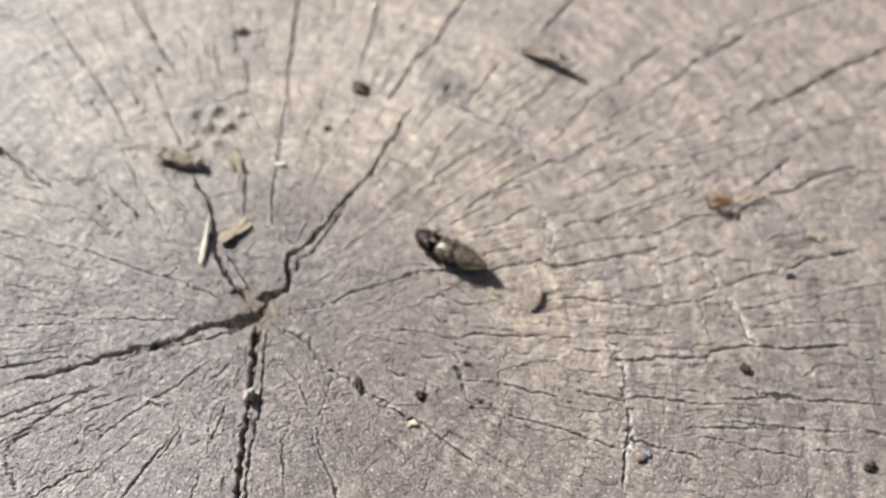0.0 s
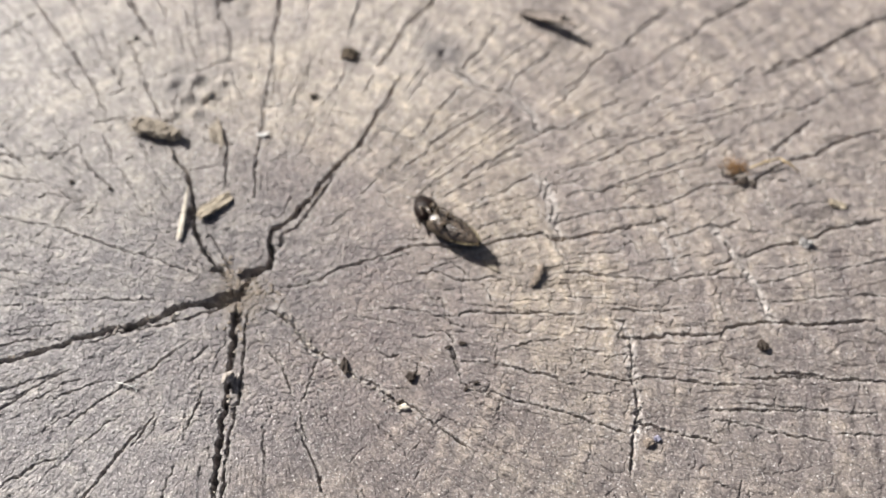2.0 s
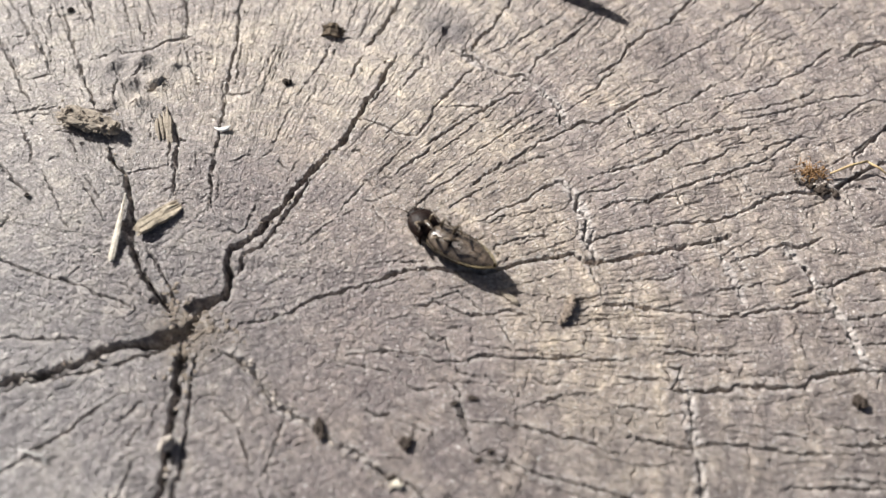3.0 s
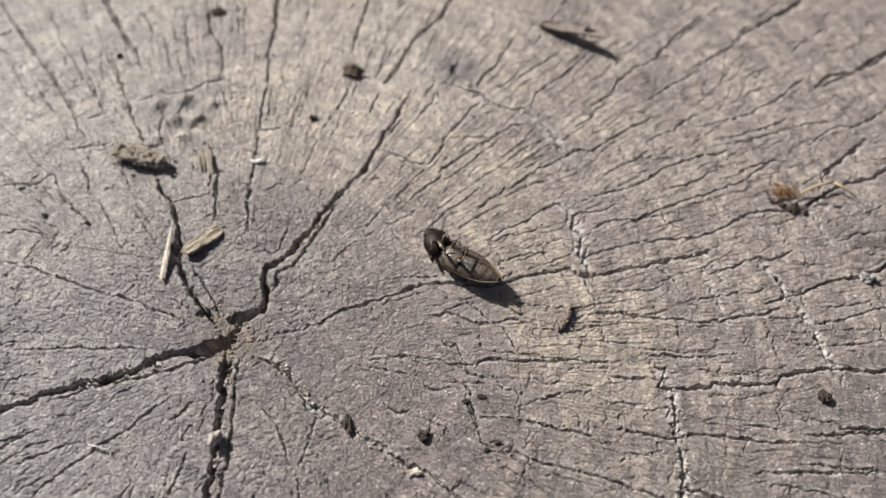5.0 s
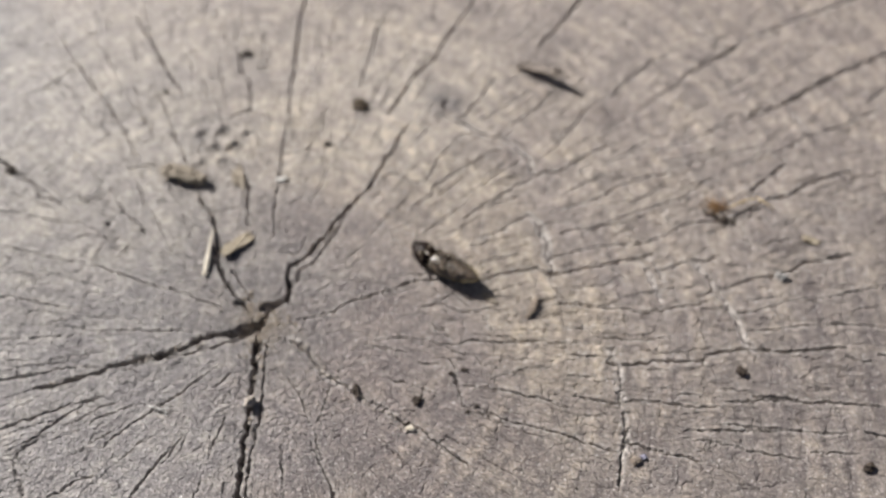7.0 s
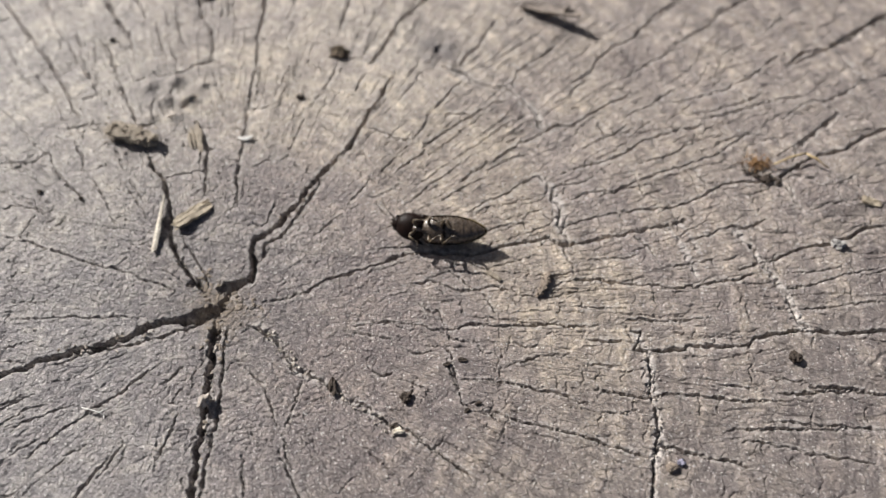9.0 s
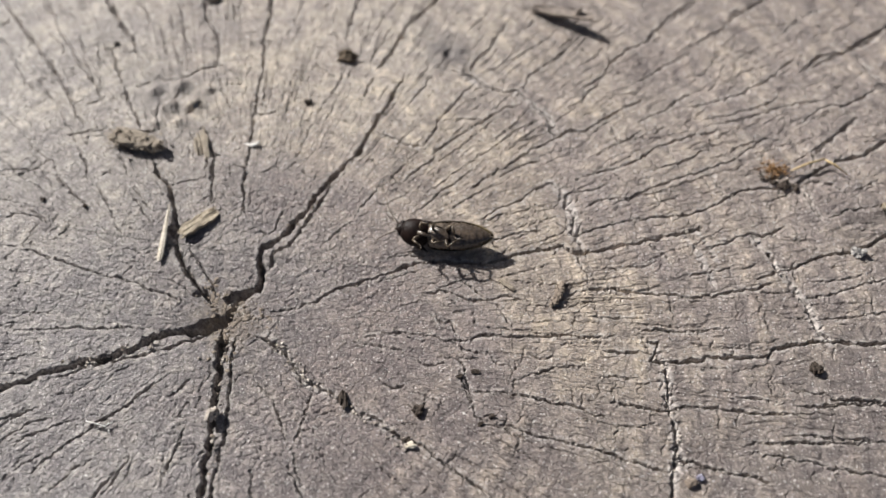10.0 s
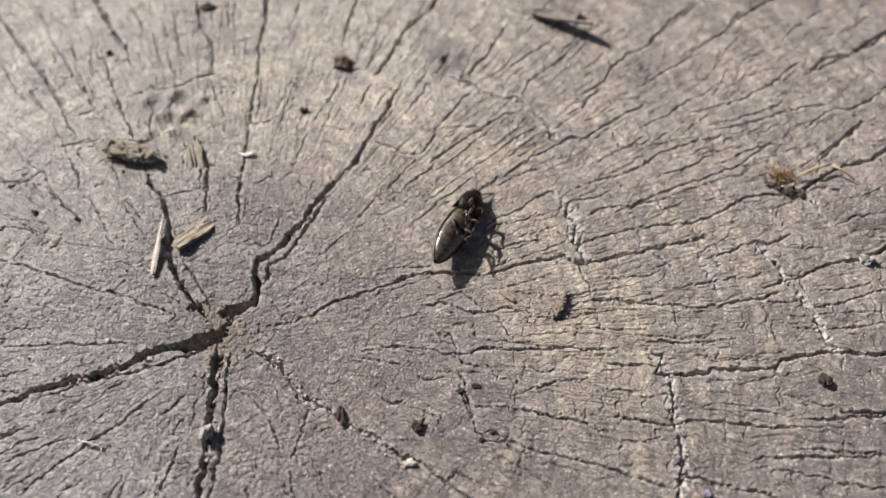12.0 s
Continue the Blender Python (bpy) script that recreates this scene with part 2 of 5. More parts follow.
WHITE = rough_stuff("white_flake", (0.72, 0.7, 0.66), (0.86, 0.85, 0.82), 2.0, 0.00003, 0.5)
PEBBLE = rough_stuff("pale_pebble", (0.26, 0.25, 0.24), (0.5, 0.48, 0.46), 3.0, 0.00005, 0.45)
VIOLET = rough_stuff("violet_grey_pebble", (0.18, 0.17, 0.24), (0.42, 0.41, 0.5), 3.0, 0.00005, 0.4)
CRUMB_WOOD = rough_stuff("greyed_wood_crumb", (0.27, 0.225, 0.185), (0.66, 0.6, 0.54), 2.5, 0.00008, 0.6)
SILK = rough_stuff("silk", (0.06, 0.055, 0.05), (0.13, 0.12, 0.115), 1.0, 0.00001, 0.4)
SHELL = chitin("dark_brown_shell", (0.006, 0.0035, 0.003), (0.018, 0.010, 0.008), 0.34, 0.0, specular=0.14)
BELLY = chitin("grey_brown_belly", (0.025, 0.018, 0.013), (0.14, 0.105, 0.076), 0.24, 0.5, specular=0.7)
WING_CASE = chitin("dark_brown_wing_case", (0.012, 0.008, 0.005), (0.045, 0.032, 0.018), 0.5, 0.0, relief=0.00006, specular=0.25)
RIM = chitin("olive_tan_rim", (0.06, 0.045, 0.02), (0.22, 0.17, 0.085), 0.4, 0.1)
LEG = chitin("brown_leg", (0.03, 0.021, 0.014), (0.13, 0.095, 0.06), 0.3, 0.2)
EYE = chitin("black_eye", (0.006, 0.005, 0.005), (0.012, 0.01, 0.01), 0.12, 0.6)


# ---- mesh helpers ----
MM = 0.001


def link_mesh(name, bm, material, smooth=True):
    """A mesh object from a bmesh drawn in millimetres."""
    bmesh.ops.recalc_face_normals(bm, faces=bm.faces)
    bmesh.ops.scale(bm, vec=(MM, MM, MM), verts=bm.verts)
    me = bpy.data.meshes.new(name)
    bm.to_mesh(me)
    bm.free()
    if smooth:
        me.polygons.foreach_set("use_smooth", [True] * len(me.polygons))
    me.materials.append(material)
    return new(name, me)


def part(name, bm, material, parent, label="", smooth=True):
    ob = link_mesh(name, bm, material, smooth)
    ob.parent = parent
    return tagged(ob, label)


def tube(bm, points, radii, sides=6, flat=1.0):
    """A closed tube along points with a radius at each."""
    points = [Vector(p) for p in points]
    rings = []
    side = Vector((0, 0, 1))
    for i, p in enumerate(points):
        way = (points[min(i + 1, len(points) - 1)] - points[max(i - 1, 0)]).normalized()
        across = way.cross(side)
        across = across.normalized() if across.length > 0.05 else way.orthogonal().normalized()
        above = across.cross(way)
        rings.append([bm.verts.new(p + radii[i] * (across * math.cos(a) + above * flat * math.sin(a)))
                      for a in (2 * math.pi * k / sides for k in range(sides))])
    for a, b in zip(rings, rings[1:]):
        for k in range(sides):
            bm.faces.new((a[k], a[(k + 1) % sides], b[(k + 1) % sides], b[k]))
    bm.faces.new(rings[0])
    bm.faces.new(rings[-1][::-1])


def lofted(bm, sections, sides=20, start=0.0, end=360.0, closed=True):
    """A skin through cross-sections (x, half width, top, bottom), each an ellipse about its own axis."""
    rings = []
    for x, w, top, bottom in sections:
        ring = []
        for k in range(sides if closed else sides + 1):
            a = radians(start + (end - start) * k / sides)
            s = math.sin(a)
            ring.append(bm.verts.new((x, w * math.cos(a), s * (top if s > 0 else -bottom))))
        rings.append(ring)
    n = len(rings[0])
    for a, b in zip(rings, rings[1:]):
        for k in range(n if closed else n - 1):
            bm.faces.new((a[k], a[(k + 1) % n], b[(k + 1) % n], b[k]))
    if closed:
        bm.faces.new(rings[0])
        bm.faces.new(rings[-1])
    return rings


def lump_into(bm, centre, size, seed, turn=0.0, level=2, rough=0.35):
    """An irregular broken crumb."""
    made = bmesh.ops.create_icosphere(bm, subdivisions=level, radius=1.0)["verts"]
    shift = Vector((seed * 7.3, seed * 3.1, seed * 5.7))
    rot = Matrix.Rotation(radians(turn), 3, "Z")
    for v in made:
        p = v.co.copy()
        k = 1 + rough * noise.noise(p * 1.3 + shift) + rough * 0.6 * noise.noise(p * 3.4 + shift)
        v.co = rot @ Vector((p.x * size[0] * k, p.y * size[1] * k, p.z * size[2] * k)) + Vector(centre)


# ---- the stump: one cut face with its checks and cracks ----
table = np.random.RandomState(7).rand(256, 256)


def value_noise(x, y):
    xi, yi = np.floor(x).astype(int), np.floor(y).astype(int)
    u, v = x - xi, y - yi
    u, v = u * u * (3 - 2 * u), v * v * (3 - 2 * v)
    at = lambda i, j: table[i & 255, j & 255]
    return (at(xi, yi) * (1 - u) + at(xi + 1, yi) * u) * (1 - v) + (at(xi, yi + 1) * (1 - u) + at(xi + 1, yi + 1) * u) * v - 0.5


def fractal(x, y, octaves=4, gain=0.5):
    total, weight = 0.0, 1.0
    for k in range(octaves):
        total = total + weight * value_noise(x * 2 ** k + 17.3 * k, y * 2 ** k + 5.1 * k)
        weight *= gain
    return total


def cell_blocks(u, v, seed):
    """Distance to the nearest cell's edge, and a random height for each cell."""
    ui, vi = np.floor(u).astype(int), np.floor(v).astype(int)
    first, second = np.full(u.shape, 9.0), np.full(u.shape, 9.0)
    height = np.zeros(u.shape)
    for i in (-1, 0, 1):
        for j in (-1, 0, 1):
            a, b = ui + i, vi + j
            d = np.hypot(a + table[(a + seed) & 255, b & 255] - u, b + table[a & 255, (b + seed + 91) & 255] - v)
            near = d < first
            second = np.where(near, first, np.minimum(second, d))
            height = np.where(near, table[(a + 31) & 255, (b + seed) & 255], height)
            first = np.where(near, d, first)
    return second - first, height - 0.5


def steps(*pieces):
    """Grid lines: pieces of (from, to, spacing)."""
    lines = [np.linspace(a, b, max(2, round((b - a) / d) + 1))[:-1] for a, b, d in pieces]
    return np.concatenate(lines + [[pieces[-1][1]]])


grid_x = steps((-420, -160, 20), (-160, -56, 4), (-56, -24, 0.17), (-24, 70, 0.105), (70, 100, 0.17), (100, 190, 4), (190, 450, 20))
grid_y = steps((-420, -150, 20), (-150, -28, 4), (-28, -19, 0.13), (-19, 30, 0.09), (30, 48, 0.12), (48, 68, 0.19), (68, 180, 4), (180, 440, 20))
face_x, face_y = np.meshgrid(grid_x, grid_y)
ragged_x = face_x + 0.1 * value_noise(face_x * 4.3, face_y * 4.3) + 0.26 * fractal(face_x * 0.9, face_y * 0.9) + 0.2 * fractal(face_x * 1.9 + 40, face_y * 1.9, 3, 0.6)
ragged_y = face_y + 0.1 * value_noise(face_x * 4.3 + 60, face_y * 4.3 + 20) + 0.26 * fractal(face_x * 0.9 + 90, face_y * 0.9 + 33) + 0.2 * fractal(face_x * 1.9, face_y * 1.9 + 70, 3, 0.6)
lips = np.zeros(face_x.shape)
crack_depth = np.zeros(face_x.shape)
CRACK_LINES = []
WIDE_LINES = []


def carve(w0, w1, *path):
    """Opens a crack along a path (mm) that narrows or widens from w0 to w1."""
    count = len(path) - 1
    if 0.2 < w0 + w1 < 0.8:
        # the checks gape wider towards the rim
        gape = 0.98 + 0.27 * min(1.0, max(0.0, (math.hypot(*path[count // 2]) - 28) / 26))
        w0, w1 = w0 * gape, w1 * gape
    if max(w0, w1) > 0.14:
        CRACK_LINES.extend(zip(path, path[1:]))
    if max(w0, w1) > 0.48:
        WIDE_LINES.extend(zip(path, path[1:]))
    for k, ((ax, ay), (bx, by)) in enumerate(zip(path, path[1:])):
        wide = max(w0, w1) * 1.6 + 0.9
        i0, i1 = np.searchsorted(grid_x, (min(ax, bx) - wide, max(ax, bx) + wide))
        j0, j1 = np.searchsorted(grid_y, (min(ay, by) - wide, max(ay, by) + wide))
        if i1 <= i0 or j1 <= j0:
            continue
        x, y = ragged_x[j0:j1, i0:i1], ragged_y[j0:j1, i0:i1]
        dx, dy = bx - ax, by - ay
        s = np.clip(((x - ax) * dx + (y - ay) * dy) / (dx * dx + dy * dy + 1e-9), 0, 1)
        off = np.hypot(x - ax - s * dx, y - ay - s * dy)
        along = (k + s) / count
        w = w0 + (w1 - w0) * along
        ends = np.clip(np.minimum(along, 1 - along) * count * 1.5 + 0.35, 0, 1)
        half = np.maximum(w * (0.54 if w0 > 0.45 else 0.47) * ends * (1.0 + 0.9 * value_noise(x * 1.3, y * 1.3) + 0.45 * value_noise(x * 3, y * 3)), 0.06)
        deep = np.minimum((3.4 if w0 > 0.45 else 2.4) * w + 0.17, 3.2) * ends * (1.0 if w0 > 0.45 else np.clip(0.95 + 0.9 * value_noise(x * 0.8 + 9, y * 0.8), 0.5, 1))
        inside = np.clip(1 - (off / half) ** 2, 0, 1) ** 0.4
        lip = 0.04 * deep * np.clip(1 - off / (half * 2.4), 0, 1) ** 2
        crack_depth[j0:j1, i0:i1] = np.maximum(crack_depth[j0:j1, i0:i1], deep * inside + np.minimum(lip, 0.08))
        if w0 + w1 > 0.24:
            worn = np.clip(1.5 - (off - half) / 0.3, 0, 1) * min(1.0, 2.5 * (w0 + w1)) * ends
            lips[j0:j1, i0:i1] = np.maximum(lips[j0:j1, i0:i1], worn)


def main_cracks():
    carve(0.79, 0.53, (-0.6, -0.2), (-1.7, -0.6), (-3.7, -1.0), (-6.4, -1.2), (-7.8, -2.0), (-9.6, -3.1), (-11.8, -3.9), (-14.0, -4.2), (-15.8, -4.9), (-17.9, -5.6), (-20.1, -6.7), (-23.2, -7.7), (-26.3, -8.4))
    carve(0.32, 0.20, (-1.3, -1.2), (-4.1, -2.2), (-6.1, -2.9), (-8.7, -3.6), (-10.8, -4.2), (-13.3, -4.7), (-15.0, -5.6), (-16.9, -6.0))
    carve(0.67, 0.51, (-0.1, -0.8), (-0.3, -3.2), (-0.1, -6.2), (-0.1, -8.5), (-0.1, -10.8), (0.0, -12.9), (0.0, -15.1), (-0.1, -17.1), (-0.0, -20.6), (0.2, -24.8), (0.5, -29.3))
    carve(0.32, 0.28, (1.0, -1.7), (1.0, -4.5), (1.2, -7.4), (1.3, -10.8), (1.2, -13.5), (1.0, -15.6), (0.8, -17.6), (0.9, -21.6), (1.1, -25.3))
    carve(0.73, 0.60, (0.0, 0.8), (0.8, 2.5), (2.7, 3.7), (3.1, 5.7), (2.4, 7.1), (2.7, 8.8), (4.1, 9.8), (5.5, 11.3), (6.9, 13.1), (8.0, 15.3), (9.4, 17.4), (11.2, 19.7))
    carve(0.53, 0.27, (11.2, 19.7), (12.4, 21.1), (13.7, 24.4), (15.1, 27.3), (16.4, 30.3), (17.5, 32.6))
    carve(0.38, 0.30, (3.8, 6.0), (3.9, 8.1), (5.2, 9.0), (6.5, 10.6), (7.6, 12.7), (8.7, 14.9), (9.6, 16.8))
    carve(0.50, 0.33, (-1.5, 1.8), (-2.9, 3.4), (-4.2, 5.0), (-5.4, 6.4), (-6.3, 8.1), (-6.7, 9.1), (-7.2, 12.7), (-8.0, 14.6), (-8.9, 16.8), (-10.2, 18.0), (-11.0, 19.9))
    carve(0.32, 0.20, (-1.3, 2.7), (-2.6, 5.0), (-4.1, 7.1), (-5.2, 8.8))
    carve(0.22, 0.38, (4.5, 1.1), (7.1, 1.6), (8.8, 2.4), (11.1, 3.8), (12.8, 4.4), (15.8, 5.4), (18.2, 6.4), (20.0, 6.9), (22.4, 7.1), (26.7, 6.6))
    carve(0.33, 0.27, (26.7, 6.6), (29.8, 7.8), (32.2, 8.3), (35.3, 8.8), (36.2, 8.1), (37.8, 8.2), (40.9, 8.8), (44.0, 9.5), (46.6, 10.1), (48.5, 10.6), (50.8, 11.4))
    carve(0.14, 0.14, (15.2, 4.4), (17.6, 5.4), (19.7, 5.9))
    carve(0.26, 0.25, (3.1, -1.4), (4.6, -2.0), (6.2, -3.2), (7.3, -4.7), (8.2, -6.2), (9.6, -6.8), (11.4, -7.7), (12.9, -8.8), (14.3, -9.7))
    carve(0.25, 0.19, (14.3, -9.7), (16.0, -10.2), (17.1, -11.3), (18.8, -12.4), (20.4, -12.9), (21.8, -14.0), (23.4, -15.1), (24.7, -16.1), (26.8, -17.6))
    carve(0.15, 0.20, (16.1, -1.2), (19.0, -1.3), (21.0, -1.5), (22.5, -2.1), (24.8, -2.0), (26.6, -1.4), (28.9, -1.7))
    carve(0.26, 0.20, (28.9, -1.7), (31.8, -1.6), (35.0, -1.5), (37.0, -1.8), (39.9, -1.6))
    carve(0.20, 0.19, (25.3, -7.5), (28.7, -7.5), (30.9, -8.0), (32.5, -8.6), (34.2, -8.8), (35.8, -9.2), (36.9, -9.8), (38.2, -10.2))
    carve(0.14, 0.24, (27.5, -10.7), (29.7, -11.2), (31.3, -11.9), (33.4, -12.2), (35.6, -12.8), (38.2, -13.6), (40.8, -14.5), (43.3, -15.4))
    carve(0.20, 0.25, (43.3, -2.0), (44.1, -2.3), (43.6, -3.5), (43.1, -4.1), (44.4, -4.4), (44.6, -5.6), (44.4, -7.4), (44.3, -8.8), (44.5, -10.2))
    carve(0.30, 0.24, (44.5, -10.2), (44.6, -11.9), (44.6, -13.2), (43.8, -15.1), (43.6, -17.6), (43.0, -19.6))
    carve(0.20, 0.20, (38.6, -3.2), (40.9, -3.2), (43.1, -3.4))
    carve(0.20, 0.15, (42.3, -0.8), (45.2, -0.9), (48.7, -0.9), (51.6, -0.6))
    carve(0.20, 0.32, (44.5, -4.3), (47.0, -4.2), (49.4, -3.8), (53.4, -3.8), (55.1, -3.8), (55.8, -2.9), (57.6, -2.6), (60.0, -2.1), (62.3, -2.1), (65.2, -2.3), (69.2, -2.0), (73.4, -1.8))
    carve(0.20, 0.20, (38.7, -8.5), (40.8, -8.8), (42.5, -9.2), (44.1, -9.4), (46.4, -8.8), (48.6, -9.1), (51.8, -9.5), (55.1, -9.6), (56.2, -9.8))
    carve(0.20, 0.20, (60.4, -8.1), (62.6, -8.2), (64.8, -8.4), (66.6, -8.8))
    carve(0.14, 0.14, (56.7, -7.4), (60.0, -7.5))
    carve(0.14, 0.19, (59.5, -11.9), (62.7, -12.1), (66.3, -12.6), (71.2, -12.7))
    carve(0.14, 0.14, (54.7, -11.9), (57.9, -11.7), (60.5, -12.4))
    carve(0.19, 0.19, (44.0, -14.1), (46.1, -14.5), (48.7, -15.1), (51.2, -15.7), (53.2, -16.4))
    carve(0.14, 0.14, (51.6, -13.5), (54.3, -13.7), (56.9, -14.3), (60.4, -15.1), (65.0, -15.7))
    carve(0.14, 0.20, (38.4, 18.0), (41.5, 18.8), (44.6, 20.1), (47.4, 22.1), (51.7, 23.7), (55.8, 24.8))
    carve(0.20, 0.14, (38.1, 13.8), (40.2, 14.9), (43.4, 15.1), (46.1, 16.5), (48.8, 17.6), (51.5, 18.4), (55.8, 20.3), (59.6, 23.2))
    carve(0.14, 0.27, (43.7, 12.4), (47.5, 12.7), (50.1, 13.1), (52.8, 14.2), (54.3, 15.3), (56.3, 16.1), (58.3, 16.6), (61.5, 16.5))
    carve(0.33, 0.27, (61.5, 16.5), (64.5, 18.4), (66.0, 19.4), (68.2, 20.4), (71.0, 21.1), (73.8, 22.8), (76.3, 24.0), (80.8, 25.2))
    carve(0.14, 0.20, (50.1, 8.5), (53.3, 9.5), (56.0, 10.6), (57.1, 10.2), (58.8, 10.9), (59.9, 11.4))
    carve(0.27, 0.26, (56.2, 9.9), (57.1, 8.5), (57.8, 7.1), (58.1, 5.7), (59.1, 4.4), (59.7, 3.1), (60.3, 1.8), (60.5, 0.2), (60.8, -1.1), (61.9, -1.7))
    carve(0.20, 0.33, (55.6, 4.9), (57.5, 5.7), (60.1, 6.4), (62.8, 7.6), (66.0, 8.3), (68.0, 8.8), (69.4, 9.5), (70.9, 10.4), (72.6, 10.6), (77.4, 11.7))
    carve(0.20, 0.20, (37.4, 3.7), (40.4, 3.8), (43.3, 3.4), (45.7, 3.1), (48.6, 2.9), (51.0, 3.1), (52.9, 3.7), (55.4, 3.9), (57.3, 4.4))
    carve(0.15, 0.15, (37.1, 0.5), (40.1, 0.5), (43.0, 0.5))
    carve(0.15, 0.14, (61.1, 0.2), (63.5, 0.5), (67.2, 1.0), (70.1, 1.4))
    carve(0.14, 0.14, (60.5, 2.7), (63.6, 3.4), (66.9, 4.4), (70.6, 5.1))
    carve(0.20, 0.20, (65.3, 20.4), (65.2, 21.5), (67.6, 23.4), (69.9, 24.8), (71.7, 26.5), (70.1, 28.2), (71.6, 28.8), (73.9, 29.9), (75.7, 31.4), (77.2, 31.7))
    carve(0.20, 0.20, (74.0, 36.0), (74.7, 34.4), (75.7, 32.6), (76.5, 31.7))
    carve(0.27, 0.28, (66.5, 34.0), (68.1, 34.9), (69.8, 36.3), (73.2, 36.9), (75.2, 37.9), (77.0, 39.1), (78.4, 40.6), (81.2, 42.0), (87.4, 45.0))
    carve(0.14, 0.20, (51.6, 27.9), (54.4, 28.6), (58.1, 29.9), (60.4, 31.3), (62.7, 32.6), (64.5, 34.4), (66.1, 35.6))
    carve(0.20, 0.27, (29.5, 19.5), (31.5, 20.7), (32.2, 21.5), (34.6, 22.7), (35.6, 23.4), (37.3, 24.4), (39.0, 24.4), (41.9, 26.5), (44.1, 27.8), (47.0, 29.5))
    carve(0.20, 0.13, (37.2, 27.8), (39.0, 29.0), (40.2, 30.4), (41.7, 31.7))
    carve(0.20, 0.13, (31.9, 30.5), (33.1, 33.0), (36.4, 35.8), (39.5, 39.1))
    carve(0.20, 0.28, (39.5, 30.8), (42.2, 33.0), (43.0, 34.9), (45.7, 37.2), (48.1, 38.6), (50.7, 42.0), (54.8, 45.5))
    carve(0.20, 0.36, (53.7, 37.7), (57.7, 40.5), (60.3, 43.0), (64.6, 46.0), (69.8, 49.7))
    carve(0.20, 0.20, (64.7, 39.1), (68.3, 42.3))
    carve(0.20, 0.27, (24.3, 33.2), (25.7, 33.0), (27.4, 31.2), (29.8, 30.4), (31.2, 30.5), (32.5, 29.0), (33.5, 27.8), (34.8, 26.2), (35.0, 24.4), (35.6, 23.4))
    carve(0.27, 0.20, (25.7, 33.8), (26.8, 36.0), (28.1, 37.2), (28.6, 39.1))
    carve(0.20, 0.20, (14.2, 24.4), (17.0, 23.1), (18.7, 22.1), (20.0, 22.3), (21.3, 24.4), (21.9, 26.1), (23.6, 28.2), (25.0, 30.4), (26.0, 31.2))
    carve(0.20, 0.20, (21.0, 21.1), (23.3, 23.1), (25.0, 24.4), (27.3, 26.1), (29.7, 27.8), (31.1, 28.2))
    carve(0.14, 0.14, (24.9, 19.5), (27.6, 21.5), (29.6, 23.2), (31.3, 24.8), (33.7, 26.1))
    carve(0.27, 0.45, (14.1, 33.9), (15.4, 35.8), (16.4, 38.1), (17.8, 41.5), (20.6, 44.5), (22.1, 47.6), (25.1, 54.0), (30.0, 63.2))
    carve(0.20, 0.20, (8.5, 29.5), (9.4, 31.7), (10.2, 33.9))
    carve(0.28, 0.36, (9.9, 39.1), (10.7, 43.5), (11.6, 47.5), (12.1, 54.0))
    carve(0.14, 0.14, (5.3, 20.3), (6.3, 23.6), (6.6, 25.6))
    carve(0.14, 0.20, (7.3, 26.9), (8.5, 29.5))
    carve(0.20, 0.35, (0.0, 12.7), (-0.2, 15.7), (-0.3, 18.8), (-0.2, 21.9), (-0.2, 24.4), (-0.2, 28.6), (-0.1, 32.1), (-0.1, 34.8), (-0.4, 39.5))
    carve(0.35, 0.44, (-0.4, 39.5), (-0.2, 42.5), (-0.4, 47.5), (-0.4, 54.0), (0.5, 60.8))
    carve(0.28, 0.27, (-9.1, 47.5), (-8.3, 42.5), (-6.4, 39.5), (-5.6, 35.8), (-5.6, 34.4), (-7.4, 34.1), (-9.2, 32.6), (-11.9, 32.1), (-12.9, 33.0))
    carve(0.28, 0.27, (-26.6, 53.9), (-22.9, 47.5), (-19.6, 42.5), (-17.2, 39.5), (-15.8, 35.8))
    carve(0.27, 0.27, (-16.6, 31.2), (-14.8, 27.3), (-13.3, 24.4))
    carve(0.13, 0.13, (-19.4, 36.2), (-17.0, 31.7))
    carve(0.40, 0.33, (-4.9, 22.7), (-4.2, 20.3), (-3.8, 16.4), (-3.5, 14.2))
    carve(0.20, 0.20, (-34.1, 44.4), (-30.6, 39.5), (-28.5, 37.1), (-26.2, 34.8), (-23.9, 31.2), (-22.0, 27.7), (-20.0, 24.8))
    carve(0.13, 0.14, (-22.6, 36.2), (-20.1, 31.2), (-18.7, 28.2))
    carve(0.13, 0.13, (-31.2, 47.5), (-28.5, 43.0))
    carve(0.14, 0.14, (-26.9, 18.0), (-24.6, 19.1), (-22.9, 20.3), (-21.4, 18.0), (-19.9, 16.1), (-17.6, 14.2))
    carve(0.14, 0.14, (-27.3, 24.4), (-24.4, 21.1), (-23.0, 20.1))
    carve(0.20, 0.20, (-23.1, 8.8), (-20.4, 7.7), (-17.7, 6.7), (-14.4, 5.7), (-10.6, 4.7), (-8.6, 3.7), (-4.8, 2.4))
    carve(0.20, 0.15, (-21.7, -0.8), (-16.0, -0.6), (-11.9, -0.5), (-8.4, -0.6))
    carve(0.14, 0.26, (-16.6, -15.6), (-15.0, -13.8), (-12.7, -11.9), (-10.9, -10.5), (-9.5, -9.4), (-7.8, -8.0), (-5.6, -6.2))
    carve(0.14, 0.14, (-18.6, -12.4), (-15.7, -11.0), (-13.1, -10.2))
    carve(0.19, 0.14, (-14.2, -16.9), (-12.5, -15.3), (-10.7, -13.8))
